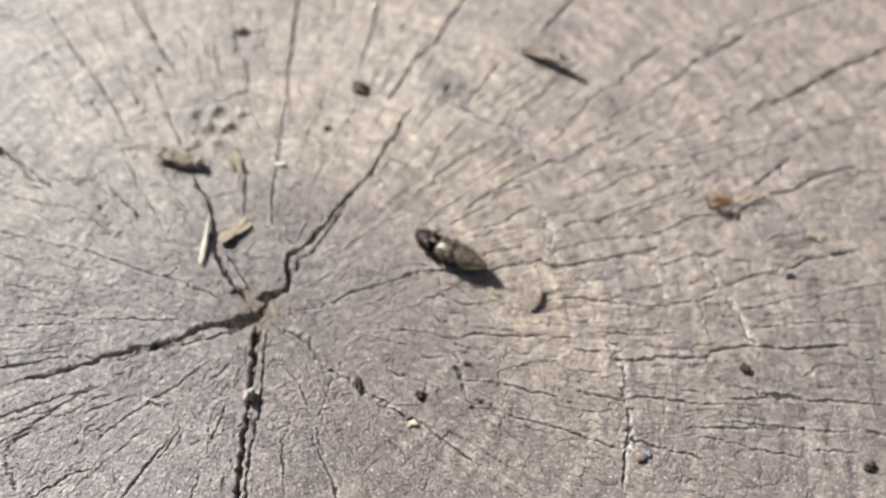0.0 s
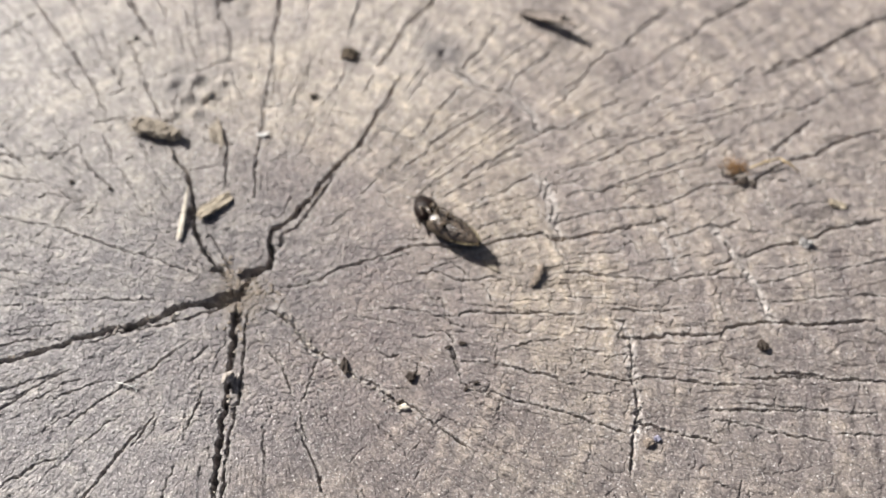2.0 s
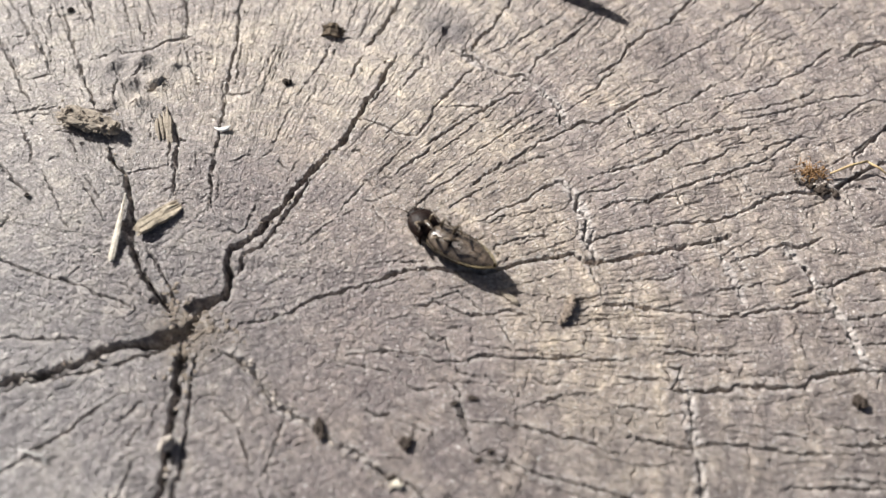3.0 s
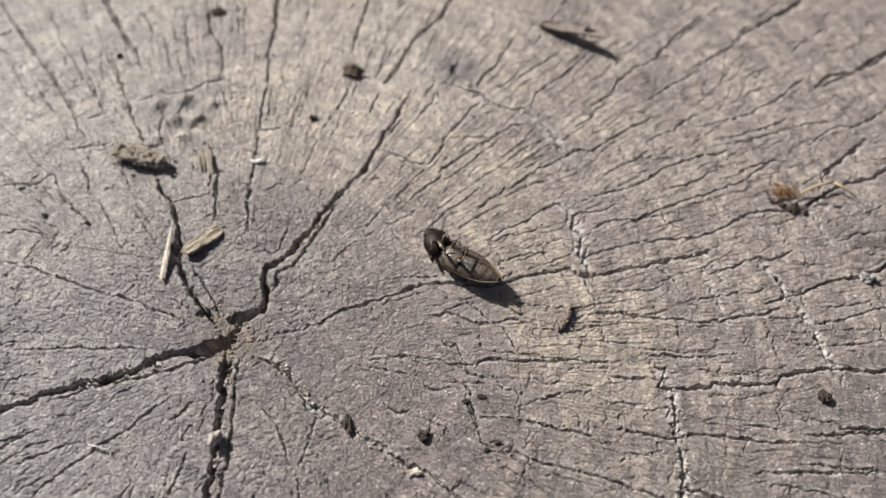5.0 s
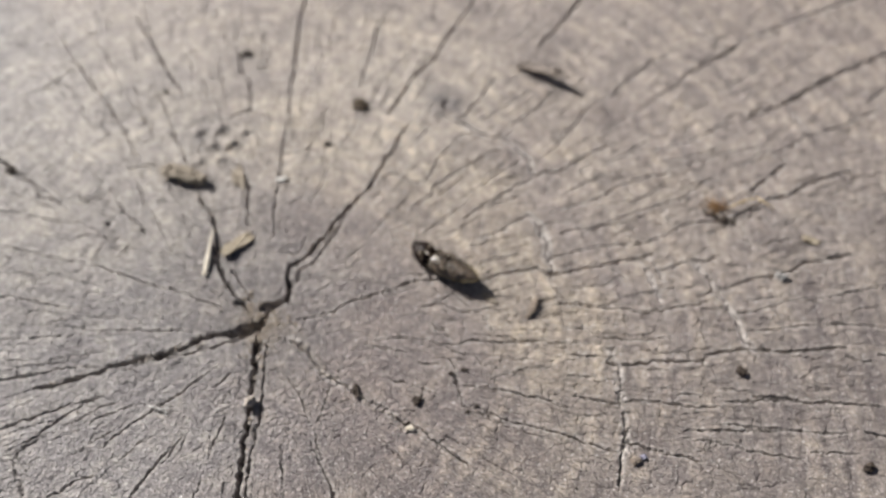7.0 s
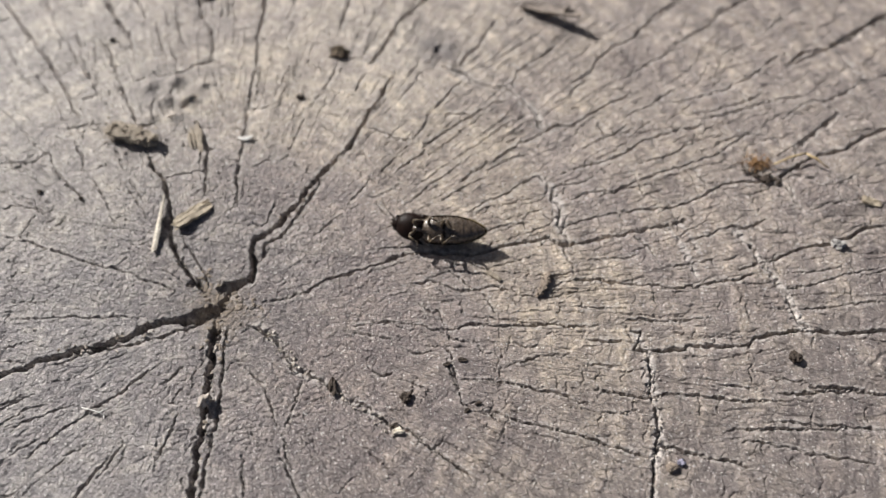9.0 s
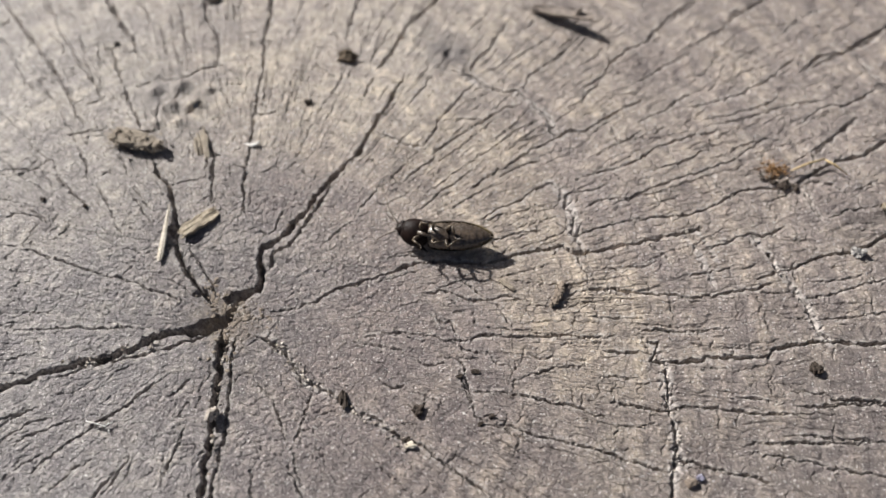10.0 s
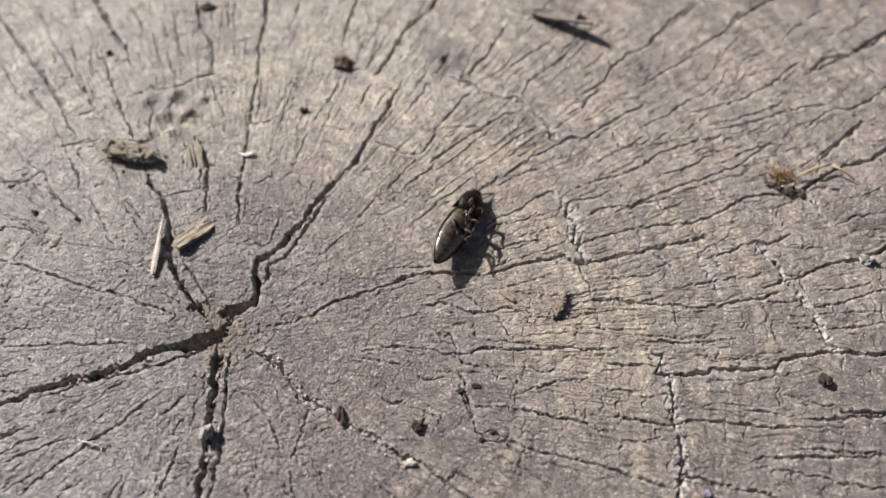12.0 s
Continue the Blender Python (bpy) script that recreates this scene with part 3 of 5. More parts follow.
    carve(0.24, 0.14, (-9.3, -17.4), (-7.8, -14.8), (-7.2, -13.5))
    carve(0.24, 0.14, (-4.0, -16.6), (-3.2, -13.5), (-2.6, -10.8))
    carve(0.14, 0.14, (-2.5, -8.0), (-3.3, -9.9))
    carve(0.14, 0.14, (9.6, -6.8), (9.2, -8.5), (8.6, -10.8), (8.2, -12.4))
    carve(0.19, 0.14, (8.1, -13.5), (8.5, -15.1), (9.4, -16.6))
    carve(0.20, 0.20, (34.3, 17.2), (35.5, 16.1), (36.1, 14.9), (36.0, 13.8), (36.6, 13.1), (36.8, 12.0), (36.4, 10.9), (36.6, 9.9), (37.2, 8.8), (37.7, 7.8))
    carve(0.14, 0.14, (36.1, 15.3), (35.0, 14.2))
    carve(0.14, 0.20, (34.6, 12.0), (35.8, 10.9))
    carve(0.14, 0.20, (26.1, 12.0), (28.4, 13.5), (30.6, 14.6), (32.6, 16.1), (34.3, 17.0))
    carve(0.14, 0.14, (21.9, 3.7), (24.2, 4.9), (26.9, 2.4), (29.0, 3.1), (30.8, 2.2))
    carve(0.14, 0.14, (35.3, 3.1), (37.4, 3.7), (39.8, 4.0))
    carve(0.14, 0.14, (27.7, 9.5), (29.8, 10.4), (33.0, 10.9))
    carve(0.14, 0.14, (19.8, 13.5), (21.7, 15.7), (24.3, 17.6), (26.9, 19.9))
    carve(0.14, 0.14, (23.3, 13.8), (25.5, 15.3), (28.1, 16.8))
    carve(0.14, 0.14, (12.3, 12.4), (13.8, 14.6), (15.3, 16.8))
    carve(0.15, 0.14, (13.0, -2.0), (15.6, -2.6), (18.5, -3.2))
    carve(0.14, 0.14, (19.2, -7.5), (21.2, -8.1), (22.6, -9.0))
    carve(0.14, 0.14, (29.3, -6.2), (33.3, -5.0), (36.7, -4.7))
    carve(0.14, 0.14, (21.2, 7.8), (18.1, 7.8), (15.1, 7.3))
    carve(0.14, 0.14, (28.8, 18.0), (31.5, 19.5), (33.5, 20.3))
    carve(0.14, 0.14, (41.4, 14.2), (45.4, 15.7), (48.6, 16.1))
    carve(0.14, 0.14, (40.1, 21.1), (43.2, 22.8), (45.7, 24.4))
    carve(0.14, 0.14, (46.4, 18.8), (49.8, 19.9), (53.4, 21.9))
    carve(0.14, 0.14, (53.9, 25.2), (58.8, 26.5), (64.7, 28.6), (68.2, 29.1))
    carve(0.13, 0.13, (46.6, 32.1), (50.4, 34.9), (54.3, 37.2))
    carve(0.27, 0.27, (-10.6, 28.8), (-10.1, 29.5), (-9.7, 30.3))
    carve(0.27, 0.27, (-8.4, 26.9), (-7.3, 27.4), (-6.6, 28.6))
    carve(0.20, 0.20, (-15.3, 31.0), (-14.4, 31.4), (-13.8, 32.1))
    carve(0.20, 0.20, (-6.3, 25.2), (-5.6, 23.7), (-5.1, 21.9))
    carve(0.20, 0.20, (-11.4, 25.6), (-12.1, 27.3), (-11.8, 28.6))
    carve(0.20, 0.28, (28.1, 37.2), (28.3, 38.1), (29.4, 39.6), (30.5, 41.3))
    carve(0.13, 0.13, (27.5, 33.2), (30.7, 35.3), (35.1, 38.6))
    carve(0.20, 0.20, (23.3, 33.5), (25.0, 33.0))
    carve(0.20, 0.20, (20.1, 3.2), (22.2, 3.6), (25.4, 2.3), (27.8, 2.7))
    carve(0.20, 0.20, (21.0, 0.9), (22.0, -0.2), (23.0, 0.1), (23.8, -1.6))
    carve(0.14, 0.20, (24.0, -5.3), (24.4, -7.3), (24.9, -8.9))
    carve(0.14, 0.20, (27.8, 2.3), (28.5, 0.8), (29.4, -0.5))
    carve(0.14, 0.14, (19.1, -4.1), (20.8, -4.9), (22.8, -4.4))
    carve(0.14, 0.14, (26.8, -3.2), (27.6, -4.6), (29.3, -4.9))
    carve(0.14, 0.14, (30.8, -3.2), (31.9, -4.1), (33.9, -3.8))
    carve(0.14, 0.14, (15.8, -6.2), (17.2, -7.1), (18.6, -6.8))
    carve(0.13, 0.13, (-26.3, 49.6), (-25.1, 46.5), (-24.3, 43.7))
    carve(0.13, 0.13, (-27.2, 39.7), (-26.0, 38.1), (-24.9, 36.2))
    carve(0.13, 0.14, (-19.9, 38.6), (-18.5, 35.3), (-17.0, 31.7), (-15.7, 28.6))
    carve(0.13, 0.13, (-17.1, 45.5), (-16.2, 43.5), (-15.3, 41.7))
    carve(0.13, 0.13, (-12.2, 45.5), (-11.2, 42.0), (-10.2, 38.4))
    carve(0.13, 0.13, (-11.7, 38.1), (-10.5, 35.3), (-9.6, 33.2))
    carve(0.13, 0.14, (-5.4, 33.0), (-4.4, 30.3), (-3.2, 27.6))
    carve(0.13, 0.13, (-32.1, 37.1), (-30.6, 34.8), (-29.4, 32.8))
    carve(0.13, 0.14, (-27.2, 32.5), (-26.2, 30.8), (-25.0, 28.8))
    carve(0.13, 0.13, (-5.7, 50.7), (-5.2, 45.5), (-4.4, 41.5))
    carve(0.13, 0.13, (3.2, 41.5), (3.8, 44.5), (4.0, 48.1))
    carve(0.13, 0.13, (-14.0, 41.5), (-12.9, 38.6), (-11.9, 35.9))
    carve(0.14, 0.14, (-17.0, 17.2), (-15.4, 14.6), (-13.6, 12.0))
    carve(0.14, 0.14, (-12.8, 15.7), (-11.2, 13.8), (-9.7, 11.3))
    carve(0.14, 0.14, (3.4, -6.2), (5.3, -8.0), (6.7, -10.8), (7.4, -12.4))
    carve(0.30, 0.30, (-40.0, 57.0), (-33.0, 58.8), (-27.8, 61.2), (-20.9, 64.7))
    carve(0.39, 0.40, (37.0, 47.6), (42.0, 54.4), (47.5, 63.6), (52.0, 70.6))
    carve(0.20, 0.20, (59.9, 56.0), (63.9, 51.1), (67.7, 46.4))
    carve(0.20, 0.30, (69.2, 50.0), (77.4, 53.9), (86.9, 58.5), (96.8, 63.4))
    carve(0.20, 0.39, (66.3, 33.5), (72.0, 36.3), (80.3, 42.0), (87.5, 45.6), (97.1, 50.6))
    carve(0.20, 0.20, (-42.7, 27.0), (-38.7, 24.6), (-34.6, 21.3), (-32.5, 18.9), (-29.1, 18.0))
    carve(0.20, 0.20, (-36.1, 3.6), (-31.6, 3.7), (-24.6, 2.2))
    carve(0.13, 0.20, (-32.8, -7.8), (-28.8, -7.2), (-22.8, -5.6), (-19.3, -5.5))
    carve(0.14, 0.20, (-30.9, -14.4), (-27.3, -12.7), (-21.1, -10.2), (-17.2, -9.1))
    carve(0.20, 0.14, (-25.1, -20.0), (-26.3, -16.7), (-23.1, -13.3))
    carve(0.20, 0.20, (-18.5, -9.1), (-22.6, -12.6), (-26.5, -16.1))
    carve(0.20, 0.20, (56.6, -9.0), (62.3, -8.6), (69.4, -9.0), (77.1, -9.3))
    carve(0.13, 0.13, (51.1, -12.6), (57.4, -12.5), (64.4, -12.4))
    carve(0.13, 0.13, (68.6, 4.2), (75.1, 5.9), (82.2, 7.3))
    carve(0.20, 0.20, (71.8, 26.9), (65.8, 21.4), (64.5, 19.0))
    carve(0.12, 0.11, (56.9, 40.5), (63.1, 46.3), (67.4, 50.0))
    carve(0.12, 0.11, (49.8, 40.3), (55.9, 46.2), (63.0, 51.1))
    carve(0.12, 0.11, (-18.2, 28.4), (-21.7, 33.5), (-26.4, 40.0), (-30.7, 48.0))
    carve(0.12, 0.11, (-33.2, 43.2), (-38.4, 50.2), (-41.7, 56.3))
    carve(0.12, 0.11, (-17.5, 39.0), (-22.6, 48.1), (-25.8, 55.4), (-28.2, 63.2))
    carve(0.12, 0.11, (-8.3, 41.4), (-9.8, 49.6), (-10.0, 54.5))
    carve(0.13, 0.13, (-36.7, 11.2), (-28.6, 9.6), (-22.3, 8.4))
    carve(0.13, 0.13, (-34.4, -2.2), (-27.3, -1.8), (-23.1, -1.3))
    carve(0.14, 0.14, (41.8, 26.2), (42.5, 24.3), (42.9, 22.1))
    carve(0.15, 0.14, (45.8, 16.9), (46.2, 15.6), (46.7, 14.0))
    carve(0.15, 0.15, (52.7, 18.4), (53.4, 17.1), (54.1, 15.6))
    carve(0.20, 0.20, (62.8, 17.6), (63.2, 15.2), (63.7, 13.6), (64.5, 12.3))
    carve(0.18, 0.18, (23.7, -4.0), (24.4, -5.3), (24.7, -7.1), (25.4, -9.8), (26.9, -10.8))
    carve(0.13, 0.13, (23.0, -2.2), (24.5, -3.0), (26.5, -3.7))
    carve(0.13, 0.13, (25.9, -10.8), (27.8, -11.0), (29.7, -11.9))
    carve(0.14, 0.14, (36.4, 8.7), (37.1, 6.6), (37.7, 4.2))
    carve(0.14, 0.14, (44.8, 9.1), (46.3, 7.6), (46.9, 6.1))
    carve(0.14, 0.14, (-21.8, 23.8), (-19.6, 24.2), (-17.3, 24.6))
    carve(0.14, 0.14, (-21.7, 35.9), (-20.4, 33.5), (-19.2, 30.3))
    carve(0.14, 0.14, (-22.2, 18.4), (-19.3, 15.8), (-16.9, 13.2))
    carve(0.14, 0.14, (22.3, 25.8), (24.7, 26.2), (27.2, 25.9))
    carve(0.27, 0.27, (-8.4, -15.1), (-11.9, -20.7), (-13.4, -23.1), (-15.1, -25.9))
    carve(0.20, 0.20, (-4.3, -19.1), (-4.9, -21.4), (-5.4, -24.0))
    carve(0.20, 0.27, (-26.6, -16.9), (-24.9, -19.5), (-23.7, -21.2))
    carve(0.14, 0.20, (-29.2, -19.7), (-26.1, -18.9))
    carve(0.20, 0.20, (-23.1, -22.7), (-18.7, -19.3), (-16.4, -18.8))
    carve(0.20, 0.20, (-30.8, -14.4), (-27.8, -13.1), (-22.2, -10.6))
    carve(0.20, 0.20, (7.6, -14.7), (10.1, -18.8), (11.5, -22.7), (12.8, -26.4))
    carve(0.14, 0.14, (4.2, -14.9), (5.3, -21.0))
    carve(0.13, 0.13, (-33.7, -2.3), (-27.4, -1.7))
    carve(0.20, 0.20, (-32.5, -7.7), (-25.8, -6.3))
    carve(0.20, 0.20, (-36.4, 47.0), (-30.8, 40.2), (-23.4, 30.6))
    carve(0.20, 0.20, (-23.8, 49.1), (-19.7, 42.1), (-16.7, 37.6))
    carve(0.20, 0.20, (-43.9, 27.3), (-36.9, 23.1), (-30.9, 18.9), (-28.4, 16.7))
    carve(0.13, 0.12, (-29.9, 18.5), (-23.8, 19.3))
    carve(0.13, 0.13, (-40.9, 17.4), (-31.6, 15.5), (-24.3, 14.5))
    carve(0.13, 0.13, (-35.1, 11.2), (-26.1, 9.0))
    carve(0.14, 0.14, (-9.5, 16.3), (-8.2, 16.8), (-6.9, 17.3), (-4.5, 17.7))
    carve(0.26, 0.25, (-5.0, 22.8), (-4.6, 21.4), (-4.2, 20.0), (-4.2, 18.3), (-4.4, 17.5))
    carve(0.26, 0.26, (-4.4, 21.1), (-3.4, 20.6))
    carve(0.25, 0.19, (-3.9, 17.3), (-3.8, 15.0), (-3.5, 14.3))
    carve(0.14, 0.14, (-4.7, 14.7), (-4.1, 15.4), (-3.6, 15.2))
    carve(0.15, 0.14, (-6.3, 24.9), (-5.7, 22.8), (-5.0, 20.7), (-4.6, 17.7))
    carve(0.20, 0.20, (-7.4, 22.3), (-6.9, 20.9))
    carve(0.14, 0.14, (-1.8, 19.3), (-0.8, 19.3), (-0.2, 18.9))
    carve(0.20, 0.20, (-9.9, 25.2), (-9.1, 25.6), (-8.5, 24.9))
    carve(0.20, 0.20, (-11.4, 24.1), (-12.9, 24.2), (-13.8, 24.5))
    carve(0.20, 0.20, (-7.6, 27.1), (-7.0, 27.7), (-6.9, 28.4))
    carve(0.15, 0.15, (-8.8, 27.5), (-8.0, 26.9), (-7.3, 27.1))
    carve(0.14, 0.14, (2.0, 10.8), (3.2, 10.5), (3.8, 11.4), (4.6, 14.0))
    carve(0.14, 0.14, (1.5, 18.5), (2.6, 19.2), (3.7, 19.4))
    carve(0.14, 0.14, (-1.7, 17.7), (-2.3, 19.4))
    carve(0.14, 0.14, (-12.6, 16.4), (-11.5, 15.2), (-10.4, 13.9))
    carve(0.15, 0.14, (0.1, 27.0), (1.6, 26.9), (2.7, 27.5))
    carve(0.14, 0.20, (45.4, 25.7), (47.3, 26.8), (48.9, 27.3), (50.3, 29.0), (52.4, 30.2))
    carve(0.14, 0.14, (42.1, 25.7), (42.2, 24.3), (43.0, 23.2), (43.9, 22.9), (46.0, 23.7))
    carve(0.14, 0.14, (59.9, 30.6), (60.5, 29.4), (62.1, 26.5))
    carve(0.14, 0.14, (55.7, 21.5), (57.7, 22.6), (60.2, 23.4), (62.0, 23.4))
    carve(0.14, 0.14, (54.1, 26.1), (57.4, 27.2), (59.9, 27.8), (62.7, 29.4))
    carve(0.14, 0.14, (64.3, 25.3), (67.9, 28.1), (70.4, 28.5))
    carve(0.27, 0.27, (67.2, 34.3), (69.2, 36.0), (71.3, 36.7))
    carve(0.14, 0.14, (36.6, 15.8), (39.4, 16.1), (41.2, 16.9))
    carve(0.15, 0.14, (63.3, 17.2), (63.6, 15.9), (63.7, 14.6))
    carve(0.27, 0.20, (-20.2, 22.1), (-19.0, 20.1), (-18.0, 17.7))
    carve(0.14, 0.11, (-23.9, 39.5), (-22.4, 36.6))
    carve(0.14, 0.11, (-18.1, 27.7), (-16.3, 27.4))
    carve(0.14, 0.11, (-19.6, 23.2), (-18.6, 23.8), (-17.4, 23.4))
    carve(0.14, 0.11, (4.5, 19.2), (5.3, 20.1))
    carve(0.14, 0.11, (6.1, 18.8), (7.2, 17.8), (8.1, 17.3))
    carve(0.14, 0.11, (5.0, 33.1), (4.9, 31.2), (4.5, 30.0), (4.5, 28.8))
    carve(0.14, 0.11, (-7.4, 24.0), (-6.5, 22.6), (-5.9, 21.2))
    carve(0.14, 0.11, (-13.9, 11.7), (-12.7, 10.5))
    carve(0.14, 0.11, (-15.4, 21.2), (-14.1, 19.2), (-13.5, 17.9))
    carve(0.14, 0.11, (9.3, 29.4), (8.9, 27.4), (8.2, 25.9))
    carve(0.27, 0.20, (13.7, 32.6), (13.2, 31.0), (12.6, 29.1))
    carve(0.14, 0.11, (20.8, 32.9), (20.2, 31.3), (18.7, 29.3), (18.0, 28.1))
    carve(0.27, 0.20, (21.6, 20.8), (20.7, 19.9), (19.9, 19.2), (18.8, 18.4), (18.0, 17.4))
    carve(0.27, 0.20, (28.8, 19.1), (27.6, 18.0), (26.5, 17.1), (25.6, 16.3))
    carve(0.14, 0.11, (29.8, 24.4), (28.3, 23.1))
    carve(0.14, 0.11, (24.5, 19.0), (23.3, 18.1), (22.5, 17.2), (21.4, 16.5), (20.3, 15.8))
    carve(0.14, 0.11, (14.8, 14.4), (15.9, 14.1), (16.7, 14.7), (17.5, 15.1), (18.3, 15.8), (18.8, 16.4))
    carve(0.14, 0.11, (15.9, 13.7), (16.6, 12.5), (17.4, 11.6))
    carve(0.14, 0.11, (9.9, 9.8), (10.9, 11.1), (12.2, 12.1))
    carve(0.14, 0.11, (13.2, 12.7), (14.0, 13.1))
    carve(0.14, 0.11, (47.0, 24.0), (48.6, 25.0))
    carve(0.27, 0.20, (37.9, 17.8), (37.2, 17.4))
    carve(0.14, 0.11, (55.1, 21.1), (54.1, 20.6))
    carve(0.14, 0.11, (36.7, 10.2), (37.9, 10.7), (39.3, 11.2), (41.8, 11.9), (44.1, 12.6))
    carve(0.14, 0.11, (46.9, 14.9), (48.2, 13.8))
    carve(0.14, 0.11, (45.1, 18.5), (45.8, 17.2))
    carve(0.14, 0.11, (-10.7, -11.3), (-9.9, -10.7))
    carve(0.14, 0.11, (-4.9, -8.1), (-4.0, -7.6), (-3.3, -6.5), (-2.9, -5.9))
    carve(0.27, 0.20, (14.2, -1.5), (16.2, -1.6))
    carve(0.14, 0.11, (18.1, 1.9), (19.6, 2.2), (20.9, 2.4))
    carve(0.14, 0.11, (22.7, 2.5), (23.7, 2.2))
    carve(0.14, 0.11, (31.4, 1.9), (33.5, 1.9))
    carve(0.14, 0.11, (27.8, -0.7), (28.8, -0.8))
    carve(0.14, 0.11, (23.2, 0.9), (24.5, 1.2))
    carve(0.14, 0.11, (26.4, -10.2), (27.6, -9.7))
    carve(0.14, 0.11, (38.0, -5.9), (39.2, -5.9), (41.2, -6.1))
    carve(0.14, 0.11, (41.3, -6.6), (43.8, -6.4))
    carve(0.14, 0.11, (39.2, -10.8), (41.3, -10.9), (42.8, -10.7))
    carve(0.14, 0.11, (39.6, 6.1), (42.3, 6.3), (45.0, 6.8))
    carve(0.14, 0.11, (48.1, 5.4), (50.3, 5.8), (53.0, 6.3))
    carve(0.14, 0.11, (68.8, 42.8), (71.3, 44.0))
    carve(0.14, 0.11, (65.1, 17.3), (66.6, 17.1), (67.4, 16.3), (68.0, 15.8))
    carve(0.14, 0.11, (68.3, 16.0), (70.1, 16.7), (72.2, 17.7))
    carve(0.14, 0.11, (71.8, 14.1), (69.3, 13.9), (67.3, 13.6), (65.2, 12.6))
    carve(0.14, 0.11, (-28.9, 32.0), (-26.8, 30.2))
    carve(0.14, 0.11, (-24.2, 33.8), (-22.2, 34.4))
    carve(0.14, 0.11, (-21.5, 28.0), (-18.9, 28.9))
    carve(0.14, 0.11, (-30.7, 27.2), (-28.2, 25.1))
    carve(0.14, 0.11, (-10.3, 39.0), (-8.8, 36.1))
    carve(0.14, 0.11, (-26.7, 12.6), (-24.4, 13.1), (-22.4, 12.6), (-21.3, 11.8))
    carve(0.14, 0.11, (32.8, 40.5), (34.4, 42.4))
    carve(0.14, 0.11, (61.5, 4.6), (64.0, 4.9), (67.1, 5.4))
    carve(0.14, 0.11, (50.9, -7.8), (53.1, -8.1), (55.2, -8.5))
    carve(0.14, 0.11, (48.9, -3.1), (51.8, -2.8), (54.1, -2.6))
    carve(0.14, 0.11, (48.0, -4.9), (50.9, -4.9))
    carve(0.27, 0.20, (73.5, 50.5), (77.1, 52.4))
    carve(0.14, 0.11, (62.7, 37.6), (58.9, 35.8))
    carve(0.27, 0.20, (78.0, 31.9), (81.9, 33.6), (84.9, 35.2), (87.8, 36.4))
    carve(0.27, 0.20, (86.0, 38.0), (89.3, 40.3), (91.7, 41.4))
    carve(0.14, 0.11, (74.2, 18.8), (77.6, 19.5), (82.0, 20.5), (86.2, 21.5))
    carve(0.14, 0.11, (76.7, 19.0), (77.5, 17.1), (77.6, 16.1))
    carve(0.14, 0.11, (70.3, 1.2), (74.1, 1.5), (80.5, 0.9))
    carve(0.27, 0.20, (73.0, -2.9), (74.4, -3.5), (76.5, -3.7))
    carve(0.27, 0.20, (76.8, -2.7), (79.5, -2.9))
    carve(0.27, 0.20, (72.8, -12.4), (74.8, -12.9), (76.7, -13.1))
    carve(0.14, 0.11, (65.3, -15.1), (68.0, -15.0), (71.4, -15.2))
    carve(0.14, 0.11, (-34.8, 58.2), (-36.3, 62.7))
    carve(0.14, 0.11, (-37.0, 39.0), (-34.9, 40.7), (-33.5, 42.4))
    carve(0.14, 0.11, (-31.9, 30.0), (-30.4, 27.0))
    carve(0.14, 0.11, (-30.5, 17.3), (-33.5, 18.2))
    carve(0.14, 0.11, (-13.0, 43.4), (-11.5, 38.9))
    carve(0.14, 0.11, (-21.4, 38.7), (-20.2, 34.4))
    carve(0.14, 0.11, (-22.2, 1.2), (-17.8, 1.1))
    carve(0.14, 0.11, (-25.2, -4.6), (-22.2, -4.1), (-18.7, -3.4))
    carve(0.14, 0.11, (-21.5, -12.9), (-19.4, -11.8), (-17.3, -10.4), (-15.6, -10.0))
    carve(0.14, 0.11, (-19.1, -16.2), (-17.4, -14.5), (-15.6, -13.5))


bleach = np.zeros(face_x.shape)


def crumble(wide, *path):
    """A bleached band of small broken cells along a ring."""
    for (ax, ay), (bx, by) in zip(path, path[1:]):
        i0, i1 = np.searchsorted(grid_x, (min(ax, bx) - wide * 2, max(ax, bx) + wide * 2))
        j0, j1 = np.searchsorted(grid_y, (min(ay, by) - wide * 2, max(ay, by) + wide * 2))
        x, y = face_x[j0:j1, i0:i1], face_y[j0:j1, i0:i1]
        dx, dy = bx - ax, by - ay
        s = np.clip(((x - ax) * dx + (y - ay) * dy) / (dx * dx + dy * dy), 0, 1)
        off = np.hypot(x - ax - s * dx, y - ay - s * dy) + 1.4 * wide * fractal(x * 0.5, y * 0.5)
        bleach[j0:j1, i0:i1] = np.maximum(bleach[j0:j1, i0:i1], np.clip(1.4 - off / wide, 0, 1))


